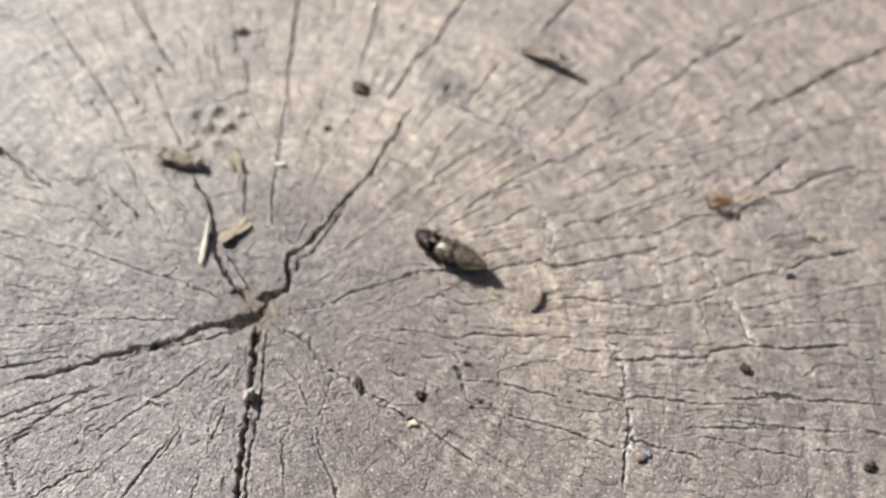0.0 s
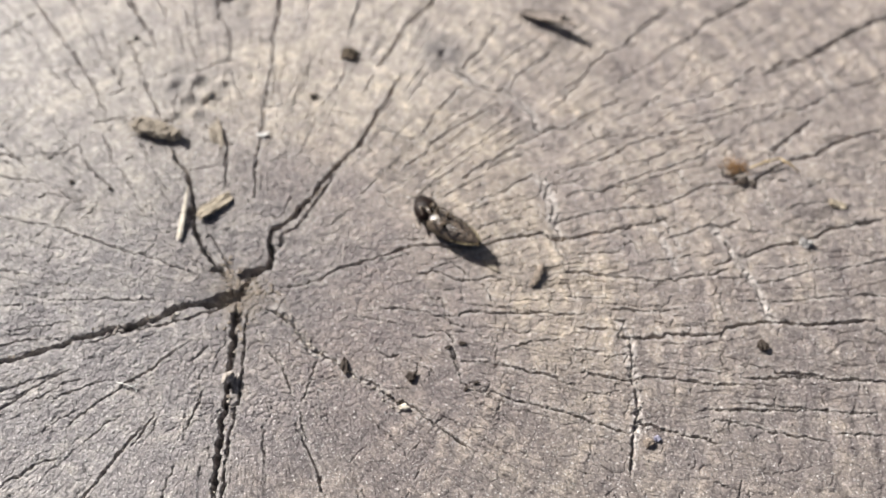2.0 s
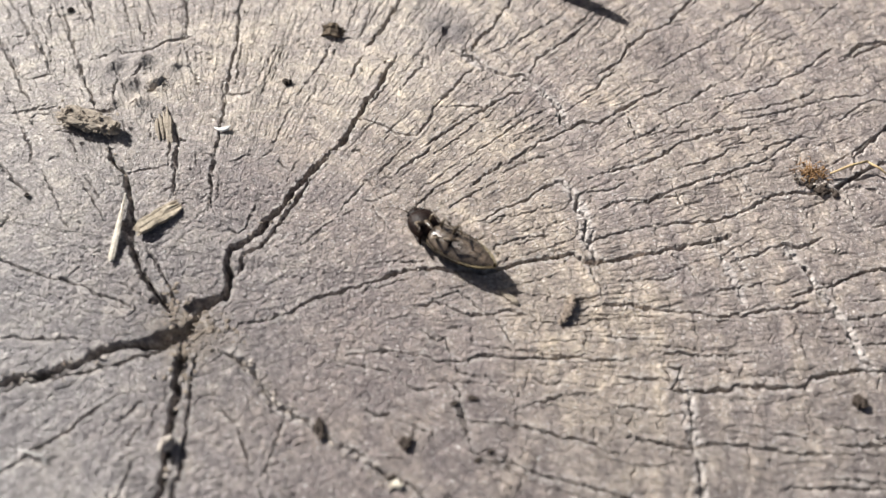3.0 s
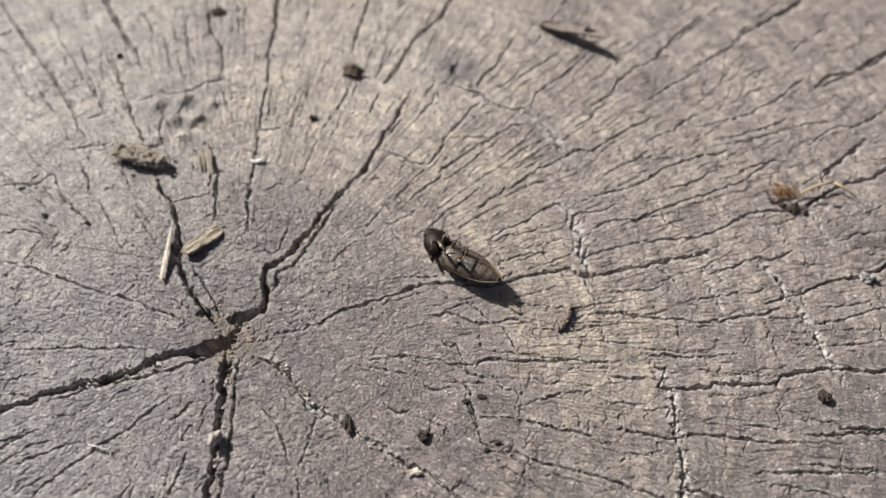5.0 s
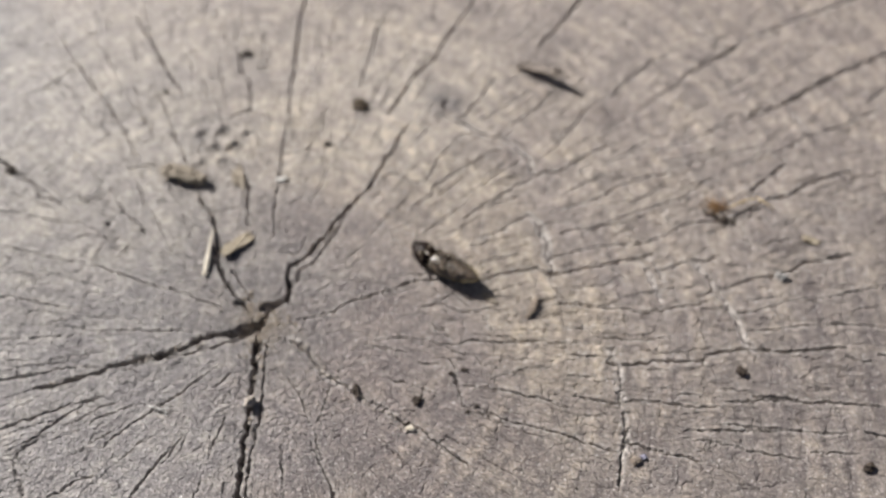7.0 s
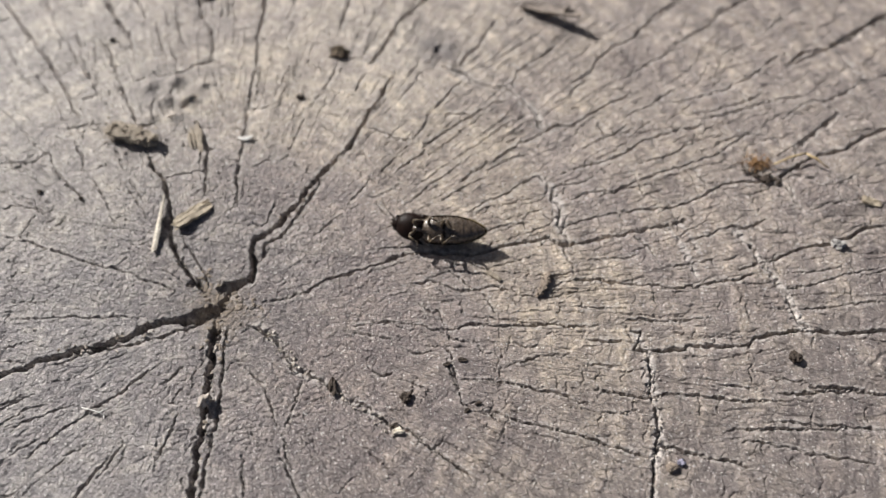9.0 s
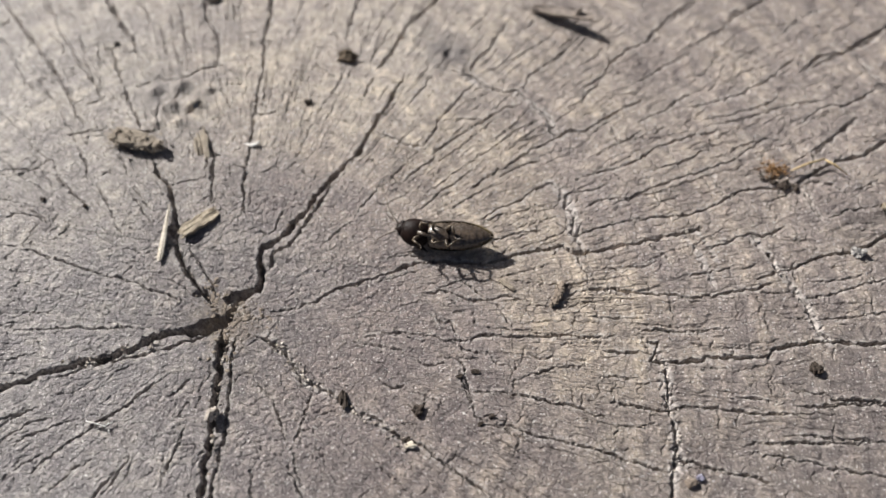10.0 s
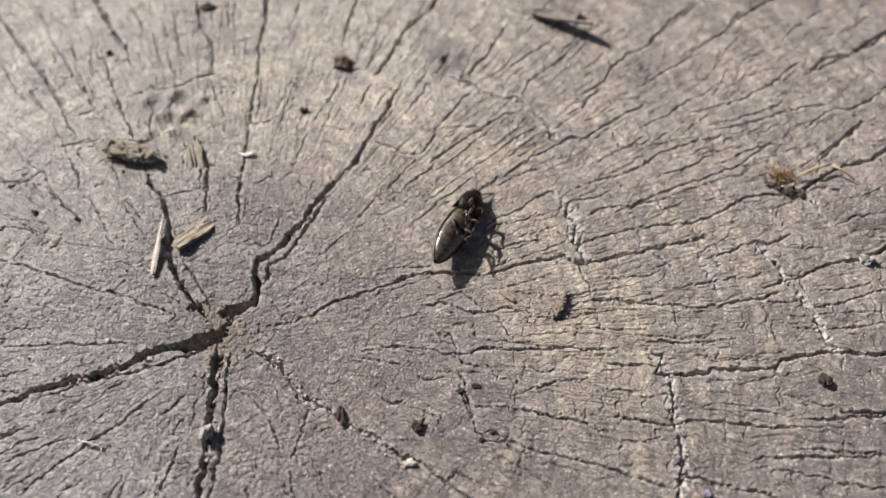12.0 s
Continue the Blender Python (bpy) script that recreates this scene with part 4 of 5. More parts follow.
def fine_checks():
    """Short drying checks: along the rays, a few along the rings."""
    rng = random.Random(11)
    for _ in range(400):
        x, y = rng.uniform(-54, 98), rng.uniform(-26, 66)
        r, a = math.hypot(x, y), math.atan2(y, x)
        if r < 4 or (r < 22 and rng.random() < 0.6):
            continue
        if rng.random() < 0.1:
            span, w = rng.uniform(1.0, 3.5) / r, rng.uniform(0.04, 0.09)
            line = [(r + rng.uniform(-0.4, 0.4), a + span * k / 3) for k in range(4)]
        else:
            span, w = rng.uniform(2.0, 11.0) * (0.5 if r < 22 else 1), rng.choice((0.03, 0.04, 0.05, 0.06, 0.08))
            lean = rng.gauss(0, 0.02)
            line = [(r + span * k / 4, a + lean * k / 4 + rng.gauss(0, 0.10) / r) for k in range(5)]
        carve(w, w * 0.6, *[(q * math.cos(b), q * math.sin(b)) for q, b in line])

    # rungs across the rays, from one check to the next
    for _ in range(500):
        x, y = rng.uniform(-40, 92), rng.uniform(-24, 58)
        r, a = math.hypot(x, y), math.atan2(y, x)
        if r < 22:
            continue
        span = rng.uniform(0.8, 2.6) / r
        line = [(r + rng.uniform(-0.25, 0.25), a + span * k / 3) for k in range(4)]
        carve(rng.uniform(0.03, 0.07), 0.03, *[(q * math.cos(b), q * math.sin(b)) for q, b in line])

    # hair checks, closely set along the rays
    for _ in range(450):
        x, y = rng.uniform(-30, 84), rng.uniform(-24, 50)
        r, a = math.hypot(x, y), math.atan2(y, x)
        if r < 12 or (r < 24 and rng.random() < 0.6):
            continue
        span, bow = rng.uniform(0.7, 3.0), rng.gauss(0, 0.16) / r
        carve(rng.uniform(0.02, 0.05), 0.02, (x, y), ((r + span) * math.cos(a + bow), (r + span) * math.sin(a + bow)))


def hollow(x, y, half_long, half_wide, turn, deep):
    """A ragged pit in the face."""
    c, s = math.cos(radians(turn)), math.sin(radians(turn))
    u, v = (ragged_x - x) * c + (ragged_y - y) * s, (ragged_y - y) * c - (ragged_x - x) * s
    lie = np.clip(1 - np.hypot(u / half_long, v / half_wide) * (1 + 1.0 * fractal(face_x * 0.9, face_y * 0.9, 4, 0.6)), 0, 1)
    lie = np.where(np.hypot(u / half_long, v / half_wide) < 1.5, lie, 0)
    np.maximum(crack_depth, deep * lie ** 0.8, out=crack_depth)


main_cracks()
crumble(0.55, (34.3, 17.0), (35.5, 15.9), (36.0, 14.8), (36.6, 13.1), (36.6, 10.9), (37.2, 8.8), (37.4, 7.8))
crumble(0.4, (56.2, 9.9), (57.8, 7.1), (59.1, 4.4), (60.3, 1.8), (60.8, -1.1), (61.8, -2.1))
crumble(0.45, (43.3, -2.3), (44.0, -3.2), (44.6, -4.4), (44.4, -7.4), (44.5, -10.2), (44.5, -13.2), (43.8, -16.1))
crumble(0.35, (24.3, 33.2), (27.4, 31.2), (29.8, 30.4), (32.5, 29.0), (34.8, 26.2), (35.3, 23.7))
crumble(0.35, (48.5, 10.6), (50.0, 7.8), (51.0, 4.4))
crumble(0.4, (4.0, -1.5), (6.2, -3.2), (8.2, -6.2), (11.4, -7.7), (14.3, -9.7), (17.1, -11.3))
crumble(0.3, (49.9, 11.3), (51.3, 8.5), (51.9, 6.4))
fine_checks()
hollow(22.8, 36.3, 0.9, 0.4, 68, 0.5)
hollow(0.9, 3.2, 1.9, 0.6, 25, 1.2)
hollow(-2.0, -0.1, 2.4, 0.85, 24, 1.7)
hollow(-3.4, 3.2, 0.7, 0.45, -50, 0.8)
hollow(-0.3, -2.6, 0.5, 1.6, 0, 1.2)
hollow(0.4, 1.2, 1.8, 0.5, 60, 2.0)
hollow(-4.9, 5.6, 1.1, 0.4, -58, 1.0)
hollow(-7.0, 10.4, 0.8, 1.6, 10, 1.2)
swollen = np.zeros(face_x.shape)
for x, y, wide, high in ((-9.6, 31.0, 0.9, 0.8), (-7.6, 28.3, 1.0, 0.9), (-10.6, 28.0, 0.8, 0.65), (-12.6, 30.6, 0.8, 0.6), (-6.2, 30.6, 0.7, 0.5),
                         (-8.9, 25.4, 0.8, 0.5), (-11.8, 25.6, 0.8, 0.4), (22.0, 35.0, 0.9, 0.3), (24.3, 37.2, 0.9, 0.3)):
    swollen = np.maximum(swollen, high * np.exp(-((ragged_x - x) ** 2 + (ragged_y - y) ** 2) / wide ** 2))
ring = np.hypot(face_x, face_y)
ray = np.arctan2(face_y, face_x)
inner = np.maximum(np.clip((23 - ring) / 8, 0, 1), 0.85 * np.clip((-4 - face_x) / 9, 0, 1) * np.clip((14 - face_y) / 8, 0, 1))
edge, block = cell_blocks(ring / 2.7 + 0.3 * fractal(face_x * 0.3, face_y * 0.3), ray * 19 + fractal(face_x * 0.4, face_y * 0.4), 3)
bend_x, bend_y = face_x + 0.7 * fractal(face_x * 0.9, face_y * 0.9), face_y + 0.7 * fractal(face_x * 0.9 + 50, face_y * 0.9)
pebble_edge, pebble = cell_blocks(bend_x / 1.35, bend_y / 0.95, 12)
fleck_edge, fleck = cell_blocks(bend_x / 0.55 + 9, bend_y / 0.55, 40)
face_z = 0.4 * fractal(face_x / 22, face_y / 22, 3) + 0.08 * fractal(face_x / 3.6, face_y / 3.6, 3)
# pillow-like blocks between rays and rings
face_z += (1 - inner) * (0.035 * block - 0.03 * np.clip(1 - edge / 0.3, 0, 1) ** 2)
# cobbled crackle round the pith
patchy = np.clip(0.6 + 2 * fractal(face_x * 0.3, face_y * 0.3), 0, 1)
face_z += inner * (0.03 * pebble - 0.085 * np.clip(1 - pebble_edge / 0.4, 0, 1) ** 2 - 0.08 * patchy * np.clip(1 - pebble_edge / 0.09, 0, 1))
face_z -= bleach * 0.5 * np.clip(1 - pebble_edge / 0.13, 0, 1)
face_z += (0.5 + 1.7 * inner) * (0.022 * fleck - 0.026 * np.clip(1 - fleck_edge / 0.25, 0, 1))
# wavy hair checks that run outwards
sway = 0.7 * fractal(face_x * 0.2, face_y * 0.2, 2) + 0.45 * fractal(face_x * 0.8 + 20, face_y * 0.8, 2)
hairs = np.zeros(face_x.shape)
for spread, shift, low, high in ((44, 3.0, 34, 200), (75, 41.0, 14, 60), (120, 77.0, 4, 32)):
    lines = np.abs(value_noise(ring * 0.11 + shift, ray * spread + sway) + 0.3 * value_noise(ring * 0.25, ray * spread * 1.9 + sway + shift))
    where = np.clip((ring - low) / 8, 0, 1) * np.clip((high - ring) / 12, 0, 1)
    hairs = np.maximum(hairs, where * np.clip(1 - lines / 0.05, 0, 1))
hairs *= np.clip(0.7 + 2.4 * fractal(face_x * 0.22 + 7, face_y * 0.22, 3), 0, 1) * (1 - 0.7 * inner)
face_z -= 0.13 * hairs
face_z += 0.05 * value_noise(ring * 0.4, ray * 70) + (1 - inner) * 0.05 * fractal(ring * 0.25, ray * 95, 3, 0.6) + 0.03 * fractal(face_x * 2.4, face_y * 2.4, 2, 0.7)
growth = ring + 2.6 * fractal(face_x / 13, face_y / 13, 2) + 0.5 * fractal(face_x / 2, face_y / 2, 2)
groove = np.abs((growth / 2.6 + 0.5 * fractal(face_x / 5, face_y / 5, 2)) % 1.0 - 0.5) * 2
wide_ring = np.abs((growth / 6.3 + 0.3) % 1.0 - 0.5) * 2
banded = np.clip(0.75 + 1.5 * fractal(face_x / 7, face_y / 7), 0, 1.2)
face_z += (1 - 0.8 * inner) * (0.04 * groove - 0.025 * np.clip(1 - groove / 0.2, 0, 1)) * banded
# how pale each ring and block has weathered
tone = (1 - 0.7 * inner) * ((0.6 * (groove - 0.5) + 0.45 * (wide_ring - 0.5)) * banded * (0.5 + 0.5 * np.clip((face_x - 4) / 16, 0, 1)) + 0.5 * block) + 0.5 * inner * pebble
face_z -= np.median(face_z)
face_z += swollen
face_z -= crack_depth
STUMP_HEIGHT = 300.0


def surface(x, y, reach=0.4):
    """Height of the cut face (mm) round a place: the upper level of what is there."""
    i0, i1 = np.searchsorted(grid_x, (x - reach, x + reach))
    j0, j1 = np.searchsorted(grid_y, (y - reach, y + reach))
    return float(np.percentile(face_z[j0:j1 + 1, i0:i1 + 1], 75))


def grid_mesh(name, x, y, z, material):
    rows, columns = x.shape
    me = bpy.data.meshes.new(name)
    me.vertices.add(rows * columns)
    me.vertices.foreach_set("co", (np.stack([x, y, z], -1) * MM).astype(np.float32).ravel())
    corner = np.arange(rows * columns).reshape(rows, columns)
    quads = np.stack([corner[:-1, :-1], corner[:-1, 1:], corner[1:, 1:], corner[1:, :-1]], -1).reshape(-1, 4)
    me.loops.add(quads.size)
    me.loops.foreach_set("vertex_index", quads.ravel().astype(np.int32))
    me.polygons.add(len(quads))
    me.polygons.foreach_set("loop_start", np.arange(0, quads.size, 4, dtype=np.int32))
    me.polygons.foreach_set("use_smooth", np.ones(len(quads), bool))
    me.materials.append(material)
    me.update(calc_edges=True)
    return new(name, me)


def tree_stump():
    stump = tagged(new("tree_stump"), "weathered grey-brown cut tree stump, split from the pith", "tree stump")
    stump.location = (0, 0, -STUMP_HEIGHT * MM)
    # past the rim the sheet folds down into the stump's side
    cx, cy = 15.0, 12.0
    out = np.hypot(face_x - cx, face_y - cy)
    way = np.arctan2(face_y - cy, face_x - cx)
    rim = 142 + 5 * np.sin(3 * way + 1) + 3 * np.sin(7 * way)
    past = np.clip(out - rim, 0, None)
    shrink = np.where(past > 0, rim / np.maximum(out, 1), 1.0)
    x, y = cx + (face_x - cx) * shrink, cy + (face_y - cy) * shrink
    z = np.maximum(face_z - past * 1.5, -STUMP_HEIGHT)
    top = grid_mesh("cut_face", x, y, z + STUMP_HEIGHT, WOOD)
    worn = top.data.attributes.new("bleach", "FLOAT", "POINT")
    worn.data.foreach_set("value", bleach.astype(np.float32).ravel())
    for name, values in (("lips", lips), ("tone", tone), ("hairs", hairs)):
        top.data.attributes.new(name, "FLOAT", "POINT").data.foreach_set("value", values.astype(np.float32).ravel())
    top.parent = stump
    bm = bmesh.new()
    rings = []
    for z in (0, 60, 140, 220, 285, 294):
        ring_verts = []
        for k in range(180):
            a = 2 * math.pi * k / 180
            r = 151 + 5 * math.sin(3 * a + 1) + 3 * math.sin(7 * a) + 3 * noise.noise((k * 0.9, z * 0.01, 0)) + (12 if z == 0 else 0)
            r -= 6 if z == 294 else 0
            ring_verts.append(bm.verts.new((cx + r * math.cos(a), cy + r * math.sin(a), z)))
        rings.append(ring_verts)
    for a, b in zip(rings, rings[1:]):
        for k in range(180):
            bm.faces.new((a[k], a[(k + 1) % 180], b[(k + 1) % 180], b[k]))
    part("bark", bm, BARK, stump, "dark furrowed bark")
    return stump


tree_stump()
bm = bmesh.new()
bmesh.ops.create_grid(bm, x_segments=40, y_segments=40, size=3_000_000)
soil = link_mesh("ground", bm, SOIL)
soil.location = (0, 0, -STUMP_HEIGHT * MM)
tagged(soil, "dull green and brown soil round the stump", "ground", kind="structure")

# ---- the beetle, on its back ----
def beetle():
    body = tagged(new("click_beetle"), "dark brown click beetle lying on its back, legs waving", "beetle")
    outline = [(1.5, 1.1), (1.2, 1.42), (0.3, 1.58), (-1.0, 1.64), (-2.2, 1.58), (-3.2, 1.36), (-4.0, 1.08), (-4.7, 0.7), (-5.15, 0.38), (-5.45, 0.1)]
    for side in (1, -1):
        bm = bmesh.new()
        outer, inner_skin = [], []
        for x, w in outline:
            for skin, k in ((outer, 1.0), (inner_skin, 0.9)):
                row = []
                for s in range(9):
                    a = radians(-90 + 96 * s / 8)
                    row.append(bm.verts.new((x, side * (w * k * math.cos(a) + 0.008), w * 0.70 * k * math.sin(a) + 0.1)))
                skin.append(row)
        for skin in (outer, inner_skin):
            for a, b in zip(skin, skin[1:]):
                for s in range(8):
                    bm.faces.new((a[s], a[s + 1], b[s + 1], b[s]))
        for s in (0, 8):
            for i in range(len(outline) - 1):
                bm.faces.new((outer[i][s], outer[i + 1][s], inner_skin[i + 1][s], inner_skin[i][s]))
        for i in (0, -1):
            for s in range(8):
                bm.faces.new((outer[i][s], outer[i][s + 1], inner_skin[i][s + 1], inner_skin[i][s]))
        case = part("wing_case", bm, WING_CASE, body, "dark brown wing case")
        bm = bmesh.new()
        tube(bm, [(x, side * (w * 0.97), 0.17) for x, w in outline], [0.03, 0.03, 0.03, 0.035, 0.045, 0.075, 0.11, 0.13, 0.11, 0.05], 6)
        part("rim", bm, RIM, case, "olive-tan rim")

    def width(x):
        for (xa, wa), (xb, wb) in zip(outline, outline[1:]):
            if xb <= x <= xa:
                return wa + (wb - wa) * (xa - x) / (xa - xb)
        return 0.1

    # belly plates, each tucked under the one before it
    cuts = [-0.95, -2.0, -2.9, -3.7, -4.4, -5.2]
    for i, (a, b) in enumerate(zip(cuts, cuts[1:])):
        bm = bmesh.new()
        rows = []
        for s in range(5):
            x = a + 0.05 + (b - a) * s / 4
            w = width(x) * 0.94
            lift = 0.012 * s
            rows.append((x, w, 0.55 * w + lift + 0.1, -0.25))
        front, hind = rows[0], rows[-1]
        rows = [(front[0] + 0.004, front[1] * 0.97, front[2] * 0.97, front[3])] + rows[:1] + [(front[0] - 0.01, *front[1:])] + rows[1:]
        rows += [(hind[0] - 0.008, *hind[1:]), (hind[0] - 0.012, hind[1] * 0.97, hind[2] * 0.97, hind[3])]
        lofted(bm, rows, 22)
        part("belly_plate", bm, BELLY, body, "glossy grey-brown belly plate")
    bm = bmesh.new()
    lofted(bm, [(1.62, 0.5, 0.5, -0.4), (1.55, 1.05, 0.72, -0.5), (1.1, 1.32, 0.93, -0.5), (0.2, 1.44, 1.02, -0.5), (-0.6, 1.46, 0.97, -0.5), (-0.98, 1.4, 0.86, -0.5), (-1.02, 1.1, 0.6, -0.3)], 24)
    part("breastplate", bm, BELLY, body, "shiny dark breastplate")
    for y in (0.42, -0.42):
        bm = bmesh.new()
        lump_into(bm, (-0.75, y * 1.1, 0.86), (0.2, 0.45, 0.16), 3, 12 if y > 0 else -12, 2, 0.1)
        part("hip_plate", bm, SHELL, body)
    # fore body with its drawn-out hind corners
    bm = bmesh.new()
    lofted(bm, [(1.4, 0.75, 0.5, -0.5), (1.5, 0.95, 0.62, -0.7), (1.75, 1.22, 0.82, -0.9), (2.2, 1.44, 0.96, -1.0), (2.9, 1.52, 1.04, -1.0), (3.5, 1.42, 0.98, -0.95), (4.0, 1.22, 0.82, -0.8), (4.35, 0.92, 0.6, -0.6), (4.47, 0.5, 0.3, -0.4)], 26)
    fore = part("fore_body", bm, SHELL, body, "nearly black domed fore body")
    for side in (1, -1):
        bm = bmesh.new()
        tube(bm, [(2.3, side * 1.25, -0.1), (1.7, side * 1.42, -0.1), (1.1, side * 1.6, -0.06)], [0.3, 0.22, 0.04], 8, 0.6)
        part("hind_corner", bm, SHELL, fore)
    bm = bmesh.new()
    tube(bm, [(2.6, 0, 0.9), (1.9, 0, 0.96), (1.3, 0, 0.93), (0.95, 0, 0.85)], [0.26, 0.2, 0.12, 0.05], 8, 0.6)
    part("breast_spine", bm, BELLY, fore)
    bm = bmesh.new()
    lofted(bm, [(4.1, 0.62, 0.4, -0.5), (4.35, 0.76, 0.46, -0.5), (4.6, 0.74, 0.42, -0.46), (4.85, 0.56, 0.3, -0.36), (5.0, 0.3, 0.16, -0.22), (5.04, 0.1, 0.05, -0.1)], 18)
    part("head", bm, SHELL, fore)
    for side in (1, -1):
        bm = bmesh.new()
        lump_into(bm, (4.55, side * 0.7, 0.04), (0.25, 0.18, 0.23), 1, 0, 2, 0.02)
        part("eye", bm, EYE, fore)
        bm = bmesh.new()
        tube(bm, [(4.88, side * 0.26, 0.1), (5.12, side * 0.22, 0.1), (5.22, side * 0.05, 0.1)], [0.13, 0.1, 0.03], 6)
        part("jaw", bm, LEG, fore)
        # antenna of eleven joints
        bm = bmesh.new()
        points, radii = [], []
        p = Vector((4.95, side * 0.45, -0.05))
        way = Vector((0.85, side * 0.5, 0.25)).normalized()
        for j in range(11):
            for f, r in ((0.0, 0.045), (0.6, 0.075), (0.98, 0.055)):
                points.append(p + way * 0.25 * f)
                radii.append(r * (1.25 if j == 0 else 1 - 0.04 * j))
            p = p + way * 0.25
            way = (way + Vector((-0.035, side * 0.03, -0.055))).normalized()
        tube(bm, points, radii, 6)
        part("antenna", bm, LEG, fore)
    legs = []
    for name, x, y, z, reach in (("front_leg", 2.2, 0.38, 0.9, 0.6), ("middle_leg", 0.75, 0.5, 0.92, 0.66), ("hind_leg", -0.55, 0.45, 0.95, 0.78)):
        for side in (1, -1):
            bm = bmesh.new()
            k = reach
            tube(bm, [(0, 0, 0), (0.1, side * 0.35 * k, 0.1), (0.08, side * 0.95 * k, 0.2), (0.0, side * 1.5 * k, 0.24)], [0.12, 0.18, 0.19, 0.11], 8)
            leg = part(name, bm, LEG, body)
            bm = bmesh.new()
            tube(bm, [(0.02, side * 1.5 * k, 0.24), (-0.5 * k, side * 1.3 * k, 0.42), (-1.25 * k, side * 0.98 * k, 0.62)], [0.1, 0.12, 0.1], 7)
            part("shin", bm, LEG, leg)
            bm = bmesh.new()
            foot = [(-1.22 * k - 0.13 * j, side * (1.0 * k - 0.1 * j + 0.025 * j * j), 0.6 + 0.05 * j) for j in range(6)]
            tube(bm, foot, [0.075, 0.08, 0.07, 0.075, 0.06, 0.025], 6)
            tube(bm, [foot[-1], Vector(foot[-1]) + Vector((-0.12, 0.07, 0.04))], [0.025, 0.008], 4)
            tube(bm, [foot[-1], Vector(foot[-1]) + Vector((-0.12, -0.07, 0.04))], [0.025, 0.008], 4)
            part("foot", bm, LEG, leg)
            leg.location = (x * MM, side * y * MM, z * MM)
            legs.append(leg)
    return body, fore, legs


# ---- litter on the cut face ----
def crumb(name, x, y, size, turn, material, label, category, seed, sink=0.45, level=3, rough=0.7, group=""):
    bm = bmesh.new()
    lump_into(bm, (0, 0, 0), size, seed, turn, level, rough)
    ob = link_mesh(name, bm, material, smooth=False)
    ob.location = (x * MM, y * MM, (surface(x, y) + size[2] * (1 - sink)) * MM)
    return tagged(ob, label, category, group)


def splinter():
    bm = bmesh.new()
    for dx, dz, r, trim in ((0.0, 0.0, 0.24, 0.0), (0.2, -0.03, 0.2, 0.5), (-0.18, -0.05, 0.18, 0.9)):
        points, radii = [], []
        for k in range(9):
            f = k / 8
            points.append((dx * (1 - 0.6 * f) + 0.05 * math.sin(5 * f), -3.6 + trim * 0.4 + (7.3 - trim) * f, dz + 0.15 * math.sin(3.1 * f)))
            radii.append(r * (0.55 + 0.6 * math.sin(math.pi * min(1, f * 1.1 + 0.12))) * (1.0 - 0.5 * f))
        tube(bm, points, radii, 6, 0.7)
    ob = link_mesh("wood_splinter", bm, WHITE_WOOD, smooth=False)
    ob.matrix_world = pose(-8.1 * MM, 10.6 * MM, (surface(-8.1, 10.6, 2) + 0.3) * MM, 2, 0, -1)
    tagged(ob, "bleached narrow wood splinter lying beside a crack", "splinter")


def wood_chip(x, y, length, width_mm, thick, turn, material, label, seed):
    """A torn slab with fibre grooves along it and ragged ends."""
    bm = bmesh.new()
    bmesh.ops.create_cube(bm, size=1.0)
    bmesh.ops.subdivide_edges(bm, edges=bm.edges, cuts=9, use_grid_fill=True)
    for v in bm.verts:
        p = v.co.copy()
        fibre = noise.noise((p.x * 1.2 + seed, p.y * 9, p.z * 5))
        taper = 1 - 0.5 * (abs(p.x) * 2) ** 6 * (0.5 + 0.5 * noise.noise((p.y * 5, seed, 1)))
        end = 1 + 0.5 * noise.noise((p.y * 6, p.z * 4, seed + (3 if p.x > 0 else 0)))
        v.co = (p.x * length * end, p.y * width_mm * taper * (1 + 0.45 * noise.noise((p.x * 4, seed, 2 if p.y > 0 else 6))),
                p.z * thick * taper * (1 + 0.1 * fibre) + 0.03 * fibre + 0.1 * noise.noise((p.x * 3, p.y * 3, seed)) + 0.1 * math.sin(3 * p.x + seed))
    ob = link_mesh("wood_chip", bm, material, smooth=False)
    ob.matrix_world = pose(x * MM, y * MM, (surface(x, y, 0.8) + thick * 0.45) * MM, 6, 4, turn)
    tagged(ob, label, "wood chip")


